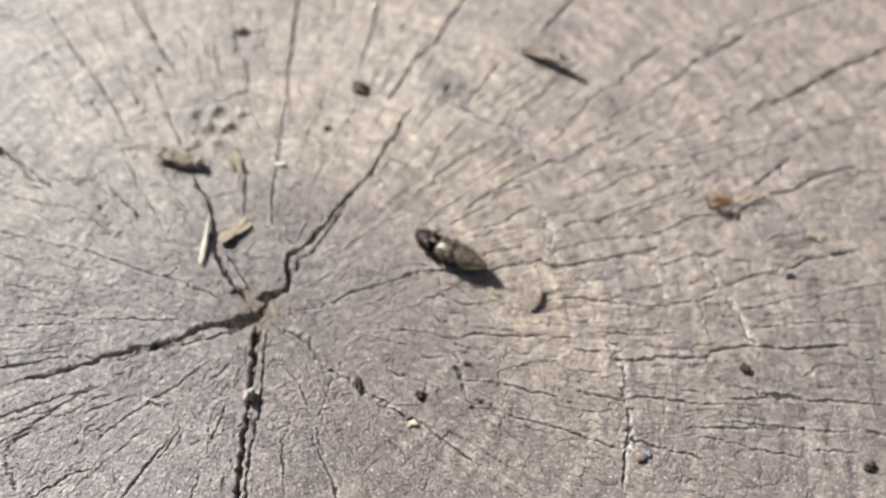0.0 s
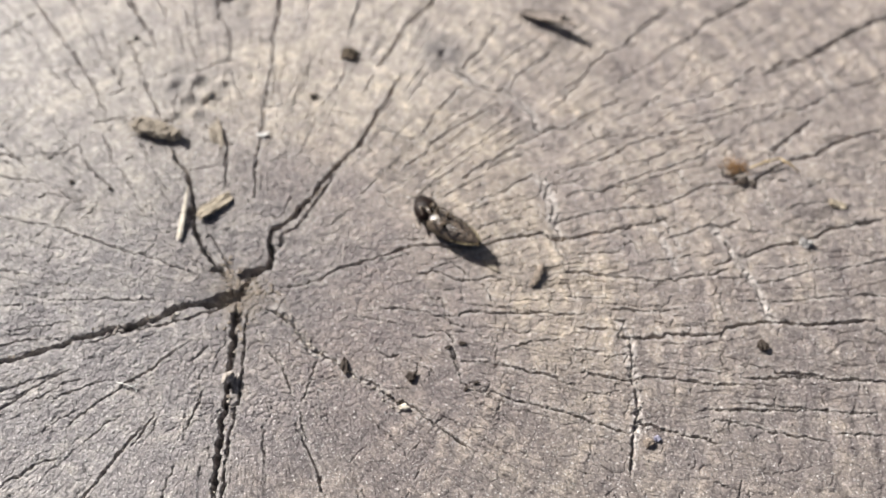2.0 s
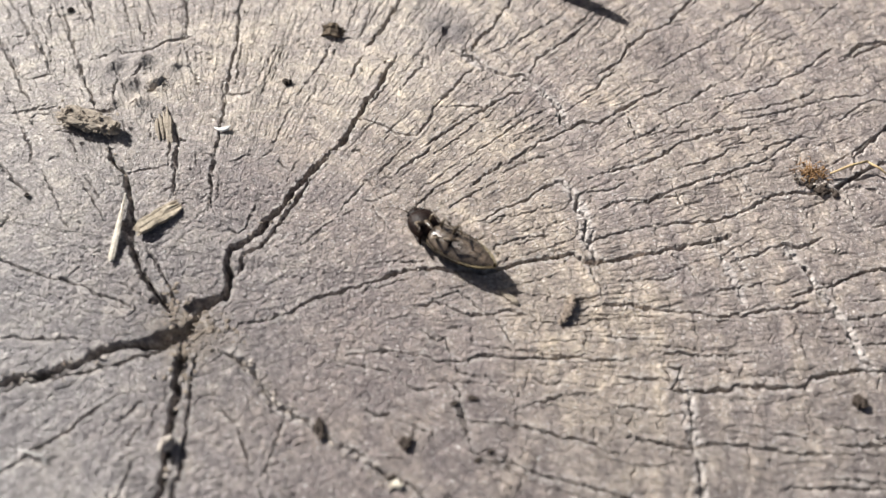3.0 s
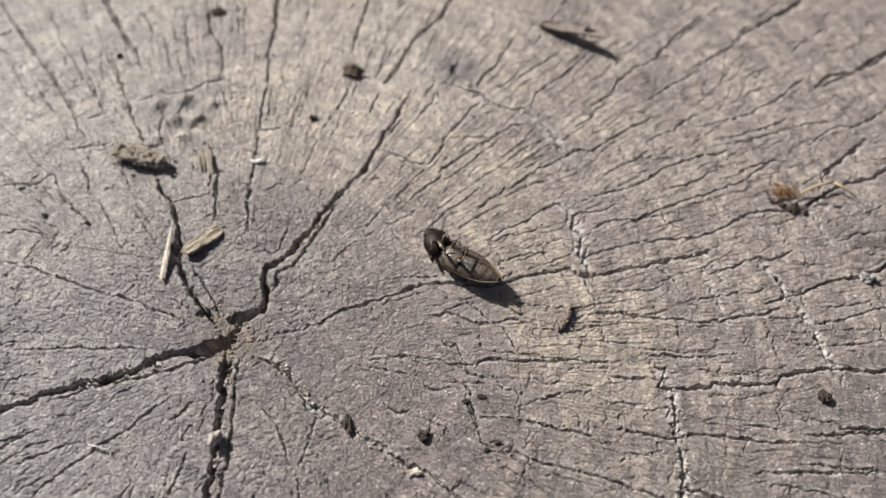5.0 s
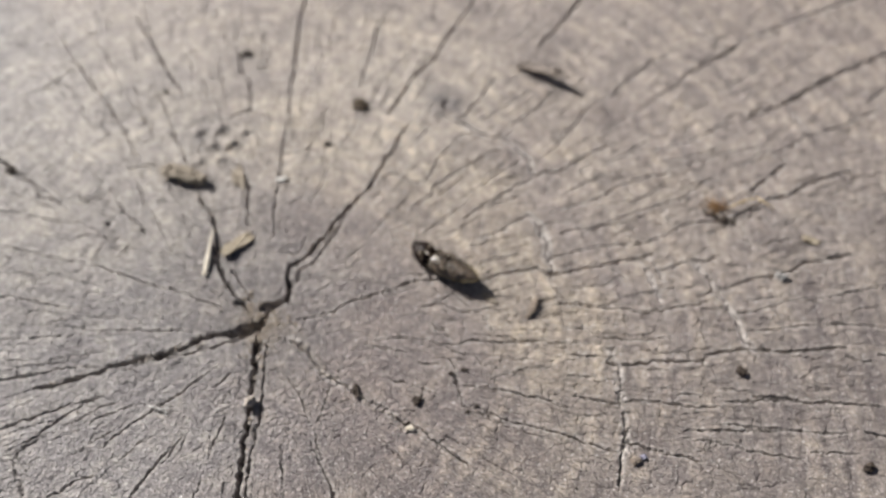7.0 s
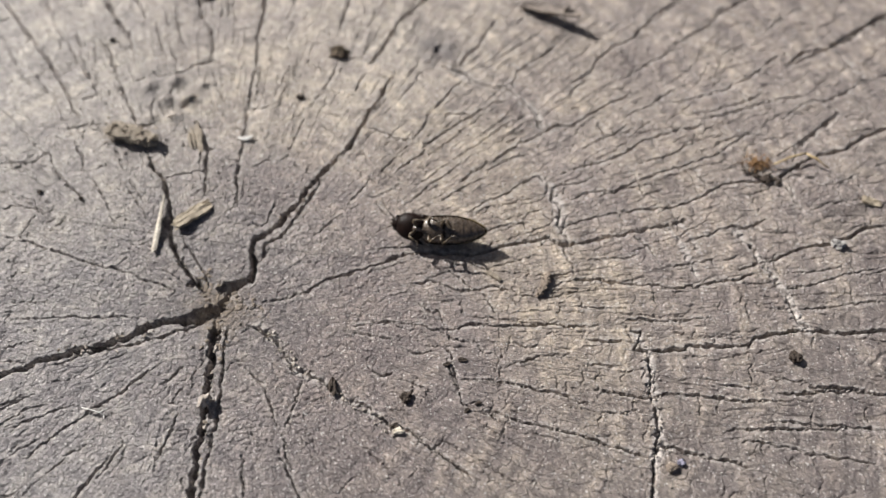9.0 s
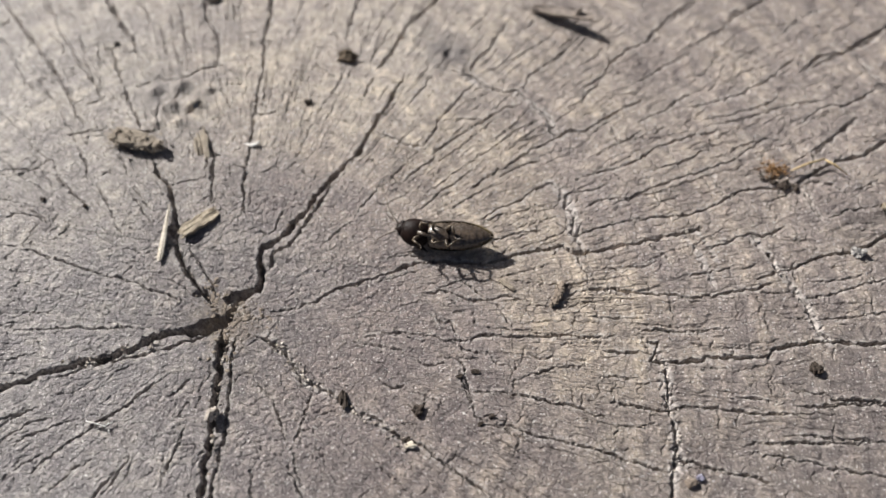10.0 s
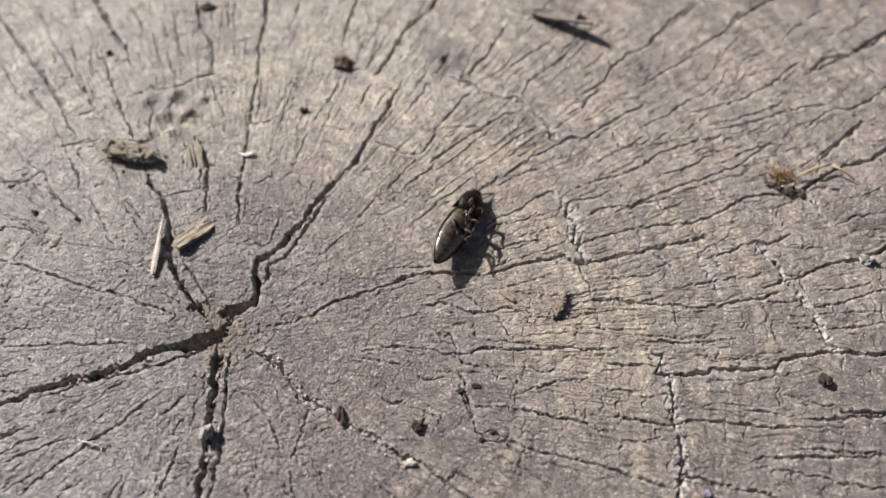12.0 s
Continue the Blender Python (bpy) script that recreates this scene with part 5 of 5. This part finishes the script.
def debris_clump():
    """A matted tan slab of sawdust with crumbs clinging to it, its lower edge off the wood."""
    rng = random.Random(5)
    bm = bmesh.new()
    base = surface(-13, 22, 1.5)
    lump_into(bm, (-0.5, 0.45, 0.75), (2.3, 0.95, 0.5), 3, -13, 4, 0.55)
    lump_into(bm, (1.7, -0.1, 0.65), (1.1, 0.7, 0.5), 8, -25, 3, 0.6)
    lump_into(bm, (-2.2, 0.9, 0.35), (0.9, 0.6, 0.4), 14, 10, 3, 0.6)
    for k in range(60):
        f = rng.random()
        s = rng.uniform(0.06, 0.28)
        lump_into(bm, (-2.8 + 5.4 * f + rng.gauss(0, 0.3), 1.0 - 1.3 * f + rng.gauss(0, 0.5), rng.uniform(0.5, 1.25)), (s, s * 0.6, s * 0.5), k, rng.uniform(0, 180), 1, 0.6)
    for k in range(90):
        f, off = rng.random(), rng.gauss(0, 0.42)
        x, y = -2.7 + 4.6 * f + 0.25 * off, 0.85 - 1.0 * f + off
        turn = math.radians(rng.gauss(-22, 16))
        l, z = rng.uniform(0.5, 1.3), 1.22 - 0.9 * off * off - 0.5 * (2 * f - 1) ** 2
        tube(bm, [(x - l * math.cos(turn), y - l * math.sin(turn), z - rng.uniform(0.05, 0.3)), (x, y, z + rng.uniform(0.0, 0.12)),
                  (x + l * math.cos(turn), y + l * math.sin(turn), z - rng.uniform(0.05, 0.35))], [0.04, 0.075, 0.03], 4, 0.7)
    ob = link_mesh("debris_clump", bm, TAN_DEBRIS, smooth=False)
    ob.location = (-13 * MM, 22 * MM, base * MM)
    ob.scale = (1.12, 1.2, 1.15)
    tagged(ob, "tan matted clump of sawdust on the wood", "debris")


def bark_flake():
    """A narrow blade of old wood, one end raised off the face."""
    bm = bmesh.new()
    bmesh.ops.create_cube(bm, size=1.0)
    bmesh.ops.subdivide_edges(bm, edges=bm.edges, cuts=13, use_grid_fill=True)
    for v in bm.verts:
        p = v.co.copy()
        f = p.x + 0.5
        wide = 0.2 + 1.45 * max(0.0, math.sin(math.pi * min(1.0, 0.08 + 0.88 * f))) ** 0.8
        wide *= 1 + 0.35 * noise.noise((f * 5, 2 if p.y > 0 else 7, 0))
        thick = 0.35 + 0.25 * noise.noise((f * 4, p.y * 3, 5))
        v.co = (8.0 * p.x + 0.6, p.y * wide + 0.5 * math.sin(2.4 * f), p.z * thick + 0.25 + 1.6 * f ** 1.3 + 1.2 * p.y * p.y + 0.12 * noise.noise((f * 9, p.y * 6, 1)))
    tube(bm, [(2.2, 0.7, 1.5), (2.5, 0.9, 2.1), (2.75, 0.95, 2.6)], [0.3, 0.24, 0.1], 7)
    ob = link_mesh("bark_flake", bm, DRY_LEAF, smooth=False)
    ob.matrix_world = pose(36.9 * MM, 42.2 * MM, surface(34, 43.5, 1.5) * MM, 0, 0, -28)
    tagged(ob, "grey-brown bark flake with one end raised off the wood", "bark flake")


def straw_tuft():
    rng = random.Random(9)
    base = surface(62, 18, 1)
    bm = bmesh.new()
    tube(bm, [(0, 0, 0.5), (2.0, 0.75, 0.9), (3.9, 1.3, 1.0)], [0.1, 0.15, 0.12], 6)
    tube(bm, [(3.8, 1.3, 0.95), (5.0, 0.5, 0.9), (6.3, -0.6, 0.5)], [0.11, 0.12, 0.06], 6)
    ob = link_mesh("straw_stalk", bm, STRAW)
    ob.location = (62 * MM, 18.6 * MM, base * MM)
    tagged(ob, "bent pale straw stalk resting across a crack", "straw")
    bm = bmesh.new()
    for k in range(110):
        x, y, a = rng.gauss(0, 0.75), rng.gauss(0, 0.6), rng.uniform(0, 6.3)
        l = rng.uniform(0.25, 0.8)
        tube(bm, [(x, y, 0.1), (x + l * 0.5 * math.cos(a), y + l * 0.5 * math.sin(a), rng.uniform(0.2, 0.6)), (x + l * math.cos(a), y + l * math.sin(a), rng.uniform(0.1, 0.8))], [0.05, 0.045, 0.02], 4)
    ob = link_mesh("moss_tuft", bm, RUSSET)
    ob.location = (60.3 * MM, 18.9 * MM, base * MM)
    tagged(ob, "small russet tuft of dry moss", "moss")
    # dark crumbs put where the hollows under the moss lie in shadow
    bm = bmesh.new()
    for k in range(40):
        f = rng.random()
        s = rng.uniform(0.1, 0.4)
        lump_into(bm, (-1.8 + 3.9 * f, 0.6 - 1.2 * f + rng.gauss(0, 0.25), s * 0.4), (s * 1.3, s * 0.8, s * 0.6), k, rng.uniform(0, 180), 1, 0.5)
    ob = link_mesh("shadow_crumbs", bm, DARK_CRUMB, smooth=False)
    ob.location = (60.3 * MM, 17.2 * MM, surface(60.3, 17.2, 1.5) * MM)
    tagged(ob, "dark crumbs under the moss tuft in place of its shaded hollows", "soil")


def leaf_scrap():
    """A torn, curled bit of brown leaf on its edge."""
    bm = bmesh.new()
    bmesh.ops.create_cube(bm, size=1.0)
    bmesh.ops.subdivide_edges(bm, edges=bm.edges, cuts=7, use_grid_fill=True)
    for v in bm.verts:
        p = v.co.copy()
        torn = 1 + 0.6 * noise.noise((p.x * 4, p.y * 4, 3))
        v.co = (2.3 * p.x * torn, 1.3 * p.y * torn * (1 - 0.5 * abs(p.x)), 0.14 * p.z + 0.75 + 0.7 * p.y - 1.6 * p.x * p.x + 0.25 * noise.noise((p.x * 5, p.y * 5, 8)))
    ob = link_mesh("leaf_scrap", bm, BROWN_LEAF, smooth=False)
    ob.matrix_world = pose(10.4 * MM, 35.6 * MM, surface(10.4, 35.6, 0.8) * MM, 0, 0, -8)
    tagged(ob, "curled brown scrap of leaf sitting on a crack", "leaf scrap")


def fibre_ridge(x, y, length, turn, seed, label):
    """A few tan wood fibres standing a little off the face."""
    rng = random.Random(seed)
    bm = bmesh.new()
    for k in range(7):
        off, lo, hi = rng.gauss(0, 0.32), rng.uniform(0.0, 0.25), rng.uniform(0.7, 1.0)
        points, radii = [], []
        for s in range(7):
            f = lo + (hi - lo) * s / 6
            points.append((off + 0.1 * math.sin(5 * f + k), (f - 0.5) * length, 0.02 + 0.22 * math.sin(math.pi * f) * rng.uniform(0.7, 1.2)))
            radii.append(0.17 * (0.35 + math.sin(math.pi * (0.06 + 0.88 * s / 6))) * rng.uniform(0.75, 1.2))
        tube(bm, points, radii, 6, 0.7)
    ob = link_mesh("fibre_ridge", bm, TAN_DEBRIS, smooth=False)
    ob.matrix_world = pose(x * MM, y * MM, (surface(x, y, 1.0) - 0.08) * MM, 0, 0, turn)
    tagged(ob, label, "wood fibres", kind="stuff")


def white_flake():
    bm = bmesh.new()
    tube(bm, [(-0.85, 0.12, 0.25), (-0.4, -0.1, 0.2), (0.1, -0.15, 0.22), (0.55, 0.0, 0.28), (0.85, 0.3, 0.35)], [0.05, 0.2, 0.28, 0.26, 0.08], 8, 0.5)
    ob = link_mesh("white_flake", bm, WHITE)
    ob.location = (0.1 * MM, 22.3 * MM, surface(0.1, 22.3, 0.6) * MM)
    tagged(ob, "small white curved flake beside a crack", "flake")


def white_fibre():
    bm = bmesh.new()
    tube(bm, [(-1.4, 0.45, 0.3), (-0.4, 0.2, 0.45), (0.5, -0.05, 0.35), (1.0, -0.35, 0.2)], [0.05, 0.07, 0.07, 0.05], 5)
    tube(bm, [(0.5, -0.05, 0.35), (1.2, 0.35, 0.3)], [0.06, 0.03], 5)
    tube(bm, [(0.9, -0.3, 0.22), (1.05, -0.75, 0.2)], [0.05, 0.03], 5)
    ob = link_mesh("white_fibre", bm, WHITE)
    ob.location = (-10.7 * MM, -10.9 * MM, surface(-10.7, -10.9, 0.8) * MM)
    tagged(ob, "fine white forked plant fibre", "fibre")


def silk_thread(points, label):
    bm = bmesh.new()
    x0, y0 = points[0]
    line = [(x - x0, y - y0, surface(x, y, 0.8) + 0.15) for x, y in points]
    tube(bm, line, [0.03] * len(line), 4)
    ob = link_mesh("silk_thread", bm, SILK)
    ob.location = (x0 * MM, y0 * MM, 0)
    tagged(ob, label, "silk thread")


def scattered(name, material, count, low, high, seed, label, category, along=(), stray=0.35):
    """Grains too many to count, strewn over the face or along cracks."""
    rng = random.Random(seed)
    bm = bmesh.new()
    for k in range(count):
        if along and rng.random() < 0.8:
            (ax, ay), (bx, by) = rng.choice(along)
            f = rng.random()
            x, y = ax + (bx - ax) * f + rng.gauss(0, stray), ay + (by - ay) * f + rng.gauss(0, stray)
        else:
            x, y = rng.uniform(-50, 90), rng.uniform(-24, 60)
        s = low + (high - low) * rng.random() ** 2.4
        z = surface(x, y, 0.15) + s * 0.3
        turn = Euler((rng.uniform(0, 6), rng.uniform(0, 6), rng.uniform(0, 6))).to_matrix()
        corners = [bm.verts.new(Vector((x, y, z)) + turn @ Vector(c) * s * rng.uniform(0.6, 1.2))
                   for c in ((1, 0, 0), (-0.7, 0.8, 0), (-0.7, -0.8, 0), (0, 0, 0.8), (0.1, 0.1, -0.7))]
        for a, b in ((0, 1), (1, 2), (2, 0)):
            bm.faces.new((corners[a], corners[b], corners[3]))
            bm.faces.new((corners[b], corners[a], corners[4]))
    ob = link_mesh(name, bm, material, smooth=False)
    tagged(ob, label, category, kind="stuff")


def crack_rubble():
    """Broken wood that has fallen into the widest cracks."""
    rng = random.Random(21)
    bm = bmesh.new()
    for k in range(220):
        (ax, ay), (bx, by) = rng.choice(WIDE_LINES)
        f, s = rng.random(), 0.05 + 0.14 * rng.random() ** 2
        x, y = ax + (bx - ax) * f + rng.gauss(0, 0.3), ay + (by - ay) * f + rng.gauss(0, 0.3)
        i, j = np.searchsorted(grid_x, x), np.searchsorted(grid_y, y)
        bottom = float(np.median(face_z[j - 1:j + 2, i - 1:i + 2]))
        lump_into(bm, (x, y, bottom + 0.2 * s), (s * 1.4, s, s * 0.8), rng.randrange(90), rng.uniform(0, 180), 1, 0.8)
    ob = link_mesh("crack_rubble", bm, ROT_WOOD, smooth=False)
    tagged(ob, "broken brown wood fallen into the widest cracks", "rubble", kind="stuff")


def dropping():
    """A rough pellet of packed frass."""
    rng = random.Random(3)
    bm = bmesh.new()
    for k in range(26):
        f = k / 25 - 0.5
        s = rng.uniform(0.17, 0.34) * (1.1 - abs(f))
        lump_into(bm, (1.5 * f + rng.gauss(0, 0.12), 2.9 * f + rng.gauss(0, 0.05), 0.3 + rng.gauss(0, 0.1)), (s, s * 1.1, s * 0.8), k, rng.uniform(0, 180), 2, 0.6)
    ob = link_mesh("dropping", bm, GREY_CRUMB, smooth=False)
    ob.location = (34.4 * MM, 3.1 * MM, surface(34.4, 3.1, 0.8) * MM)
    tagged(ob, "grey-brown elongated rough pellet on the wood", "pellet")


BEETLE, FORE, LEGS = beetle()
splinter()
wood_chip(-4.5, 11.7, 4.1, 1.4, 0.6, 43, PALE_WOOD, "pale tan wood chip lying across a crack", 2)
wood_chip(72.3, 13.7, 2.0, 0.8, 0.45, -20, PALE_WOOD, "tiny pale straw-coloured wood chip", 4)
wood_chip(29.0, 4.2, 1.7, 0.5, 0.3, -38, TAN_DEBRIS, "small pale chip with a dark end", 6)
debris_clump()
bark_flake()
straw_tuft()
leaf_scrap()
fibre_ridge(-5.7, 22.4, 5.4, 15, 3, "tan raised wood fibres beside a crack")
white_flake()
white_fibre()
silk_thread([(-20.5, 11.5), (-9.3, 9.6), (2.9, 7.7), (16.2, 6.2)], "faint grey spider silk thread over the wood")
for x, y, size, turn, seed, label in (
        (59.5, -5.1, (0.62, 0.55, 0.5), -35, 3, "dark rounded seed-like crumb"),
        (12.5, -8.3, (0.35, 0.85, 0.35), 8, 4, "dark narrow crumb lodged beside a crack"),
        (19.9, -9.4, (0.6, 0.5, 0.35), 30, 5, "small dark crumb of soil"),
        # the next two are black lumps added in place of dark holes
        (25.5, -5.4, (0.45, 0.22, 0.16), 5, 6, "small black speck on the wood"),
        (23.9, -5.9, (0.35, 0.18, 0.14), 15, 7, "small black speck on the wood"),
        (6.1, 28.6, (0.5, 0.35, 0.3), -10, 8, "small black speck on the wood"),
        (-7.7, 45.8, (0.8, 0.5, 0.35), 5, 9, "dark greenish crumb of soil"),
        (-18.9, 37.9, (0.34, 0.3, 0.24), 0, 10, "small black speck on the wood"),
        (-22.6, 14.9, (0.3, 0.26, 0.2), 0, 11, "small black speck on the wood"),
        (-17.6, 14.0, (0.26, 0.22, 0.18), 0, 12, "small black speck on the wood"),
        (25.9, -10.7, (0.3, 0.2, 0.15), 40, 13, "small black speck on the wood"),
        (27.0, -10.0, (0.3, 0.2, 0.15), 20, 14, "small black speck on the wood"),
        (18.8, -12.2, (0.38, 0.22, 0.16), 15, 15, "small black speck on the wood"),
        (72.1, -16.7, (0.7, 0.5, 0.4), 10, 16, "small dark crumb of soil"),
        (-37.6, 23.1, (0.6, 0.5, 0.4), 10, 17, "small dark crumb of soil")):
    crumb("dark_bit", x, y, size, turn, DARK_CRUMB, label, "crumb", seed, group="soil crumbs")
dropping()
crumb("pebble", 67.2, 8.1, (0.75, 0.5, 0.45), -20, PEBBLE, "pale grey grit stone beside a crack", "pebble", 22)
crumb("pebble", 46.3, -15.8, (0.34, 0.3, 0.28), 10, VIOLET, "violet-grey shiny grit stone", "pebble", 23)
crumb("pebble", 45.3, -16.3, (0.5, 0.45, 0.35), 10, GREY_CRUMB, "small brown grit stone", "pebble", 24)
crumb("wood_lump", 0.0, -9.9, (0.5, 0.75, 0.5), -30, CRUMB_WOOD, "pale wood lump wedged in a crack", "wood lump", 25, -0.5)
crumb("wood_lump", 19.2, -12.8, (0.55, 0.3, 0.25), 0, WHITE_WOOD, "tiny bleached lump of wood", "wood lump", 26)
def pith_rubble():
    """Tan crumbs of rotted pith lying between the cracks."""
    rng = random.Random(15)
    bm = bmesh.new()
    for x, y, n, spread in ((-1.9, 2.6, 26, 0.7), (-0.4, 1.9, 16, 0.5), (0.7, 0.6, 22, 0.6), (2.4, 0.3, 26, 1.0), (1.2, 2.3, 10, 0.4), (-0.1, -1.2, 22, 0.6), (0.4, -3.6, 18, 0.7), (-2.6, 4.4, 14, 0.6)):
        for _ in range(n):
            px, py, s = x + rng.gauss(0, spread), y + rng.gauss(0, spread), rng.uniform(0.08, 0.3)
            lump_into(bm, (px, py, surface(px, py, 0.3) - 0.1 * s), (s, s * 0.75, s * 0.5), rng.randrange(90), rng.uniform(0, 180), 1, 0.8)
    ob = link_mesh("pith_rubble", bm, ROT_WOOD, smooth=False)
    tagged(ob, "tan crumbs of rotted pith between the cracks", "rubble", kind="stuff")


pith_rubble()
crack_rubble()
CRUMBLY = (((58.4, 18.6), (62.5, 16.8)), ((5, -2.2), (8.5, -6)), ((8.5, -6), (19, -13)), ((44.5, -4), (45, -18)), ((-7, -2.5), (-16, -5)), ((0, -3), (0.5, -14)))
# white grains added to stand for sun glints on the wood
scattered("glint_specks", WHITE, 1000, 0.03, 0.13, 31, "white specks strewn on the wood in place of sun glints", "dust")
scattered("wood_crumbs", CRUMB_WOOD, 620, 0.05, 0.3, 32, "pale wood crumbs strewn along the cracks", "crumbs", CRUMBLY)
# pale crumbs at the cracks, which also stand for the white glints there
scattered("crack_crumbs", CRUMB_WOOD, 2600, 0.03, 0.17, 34, "tiny pale crumbs clinging to the cracks' edges", "crumbs", CRACK_LINES, 0.26)
scattered("dark_grit", DARK_CRUMB, 120, 0.05, 0.2, 33, "tiny dark grit on the wood", "grit")


def bend(t):
    """The fore body's sideways turn on its hinge, in degrees."""
    turns = ((0.0, -12), (0.5, -16), (1.0, -38), (2.0, -30), (2.5, -22), (3.0, -22), (5.0, -28), (6.5, -22), (8.5, -16), (9.0, -14),
             (9.5, -20), (10.0, -16), (10.5, -16), (10.8, -20), (11.0, -3), (11.6, 0), (11.8, -6), (12.0, 0))
    return float(np.interp(t, [a for a, _ in turns], [b for _, b in turns]))


def hinge(t):
    """The fore body swings about its joint with the breast."""
    return pose(1.6 * MM, 0, 0.1 * MM, 0, 0, bend(t)) @ pose(-1.6 * MM, 0, -0.1 * MM)


def motions():
    # seconds, x, y (mm), heading, roll, pitch
    rows = []
    for t, x, y, heading, roll, pitch in (
            (0, 23.03, 9.22, 149.2, 0, 5), (0.5, 23.13, 9.52, 148.2, 8, 5), (1, 22.85, 9.30, 138.0, 0, 5), (1.5, 22.75, 8.55, 137.0, 6, 5),
            (2, 23.05, 9.20, 136.0, 0, 6), (2.5, 22.85, 8.80, 138.0, -6, 6), (3, 23.05, 9.30, 140.0, 4, 5), (3.6, 23.05, 9.30, 138.0, -4, 5),
            (4.2, 22.95, 9.30, 141.0, 4, 5), (4.8, 22.95, 9.30, 139.5, 0, 6), (5, 23.05, 9.20, 138.0, 0, 6), (5.5, 23.05, 9.00, 139.0, 5, 5),
            (6, 22.85, 9.10, 141.0, 0, 5), (6.5, 22.65, 8.60, 144.0, 6, 5), (7.1, 22.66, 8.58, 144.8, -5, 5), (7.7, 22.73, 8.49, 147.9, 2, 5),
            (8.3, 22.90, 8.50, 151.0, -6, 4), (8.5, 22.80, 8.70, 156.0, -12, 4), (8.7, 22.90, 8.80, 157.0, -14, 4), (9, 22.90, 8.90, 172.0, -34, 3),
            (9.2, 22.80, 9.20, 170.0, -33, 3), (9.5, 22.70, 9.40, 167.0, -31, 3), (9.7, 22.50, 9.40, 172.0, -29, 3), (10, 22.20, 9.20, 172.0, -24, 3),
            (10.2, 22.70, 9.50, 162.0, -12, 4), (10.5, 23.00, 9.60, 146.0, -8, 5), (10.7, 23.00, 9.90, 143.0, -8, 5), (10.9, 22.80, 10.50, 130.0, -4, 5),
            (11, 22.80, 10.80, 124.0, 0, 5), (11.15, 22.80, 10.60, 126.0, -4, 5), (11.3, 23.00, 10.40, 101.0, 0, 4), (11.5, 23.00, 10.40, 93.0, 3, 4),
            (11.6, 22.90, 11.10, 106.0, 4, 4), (11.7, 23.20, 11.40, 80.0, 18, 4), (11.85, 23.60, 11.70, 66.0, 30, 4), (12, 24.00, 11.90, 62.0, 38, 5)):
        z = surface(x, y, 3.0) + 1.2 + float(np.interp(t, (0.0, 8.3, 8.9, 10.0, 10.6, 12.0), (0.1, 0.1, 0.5, 0.45, 0.15, 0.25)))
        rows.append((t, pose(x * MM, y * MM, z * MM, 0, 0, heading - 0.35 * bend(t)) @ pose(0, 0, 0, roll, pitch, 0)))
    walk(BEETLE, rows)
    walk(FORE, [(i * 0.25, hinge(i * 0.25)) for i in range(49)])
    # the legs grope in the air, each in its own rhythm
    rng = random.Random(4)
    for k, leg in enumerate(LEGS):
        side = 1 if k % 2 == 0 else -1
        x, y, z = leg.location
        rest = (38, 5, -22)[k // 2]
        moves, swing, lift = [], 0.0, 0.0
        for i in range(61):
            swing = 0.35 * swing + rng.uniform(-27, 27)
            lift = 0.35 * lift + rng.uniform(-20, 22)
            stance = pose(x, y, z, side * (30 + lift), 0, side * (rest * -1 + swing))
            moves.append((i * 0.2, hinge(i * 0.2) @ stance if k < 2 else stance))
        walk(leg, moves)


motions()
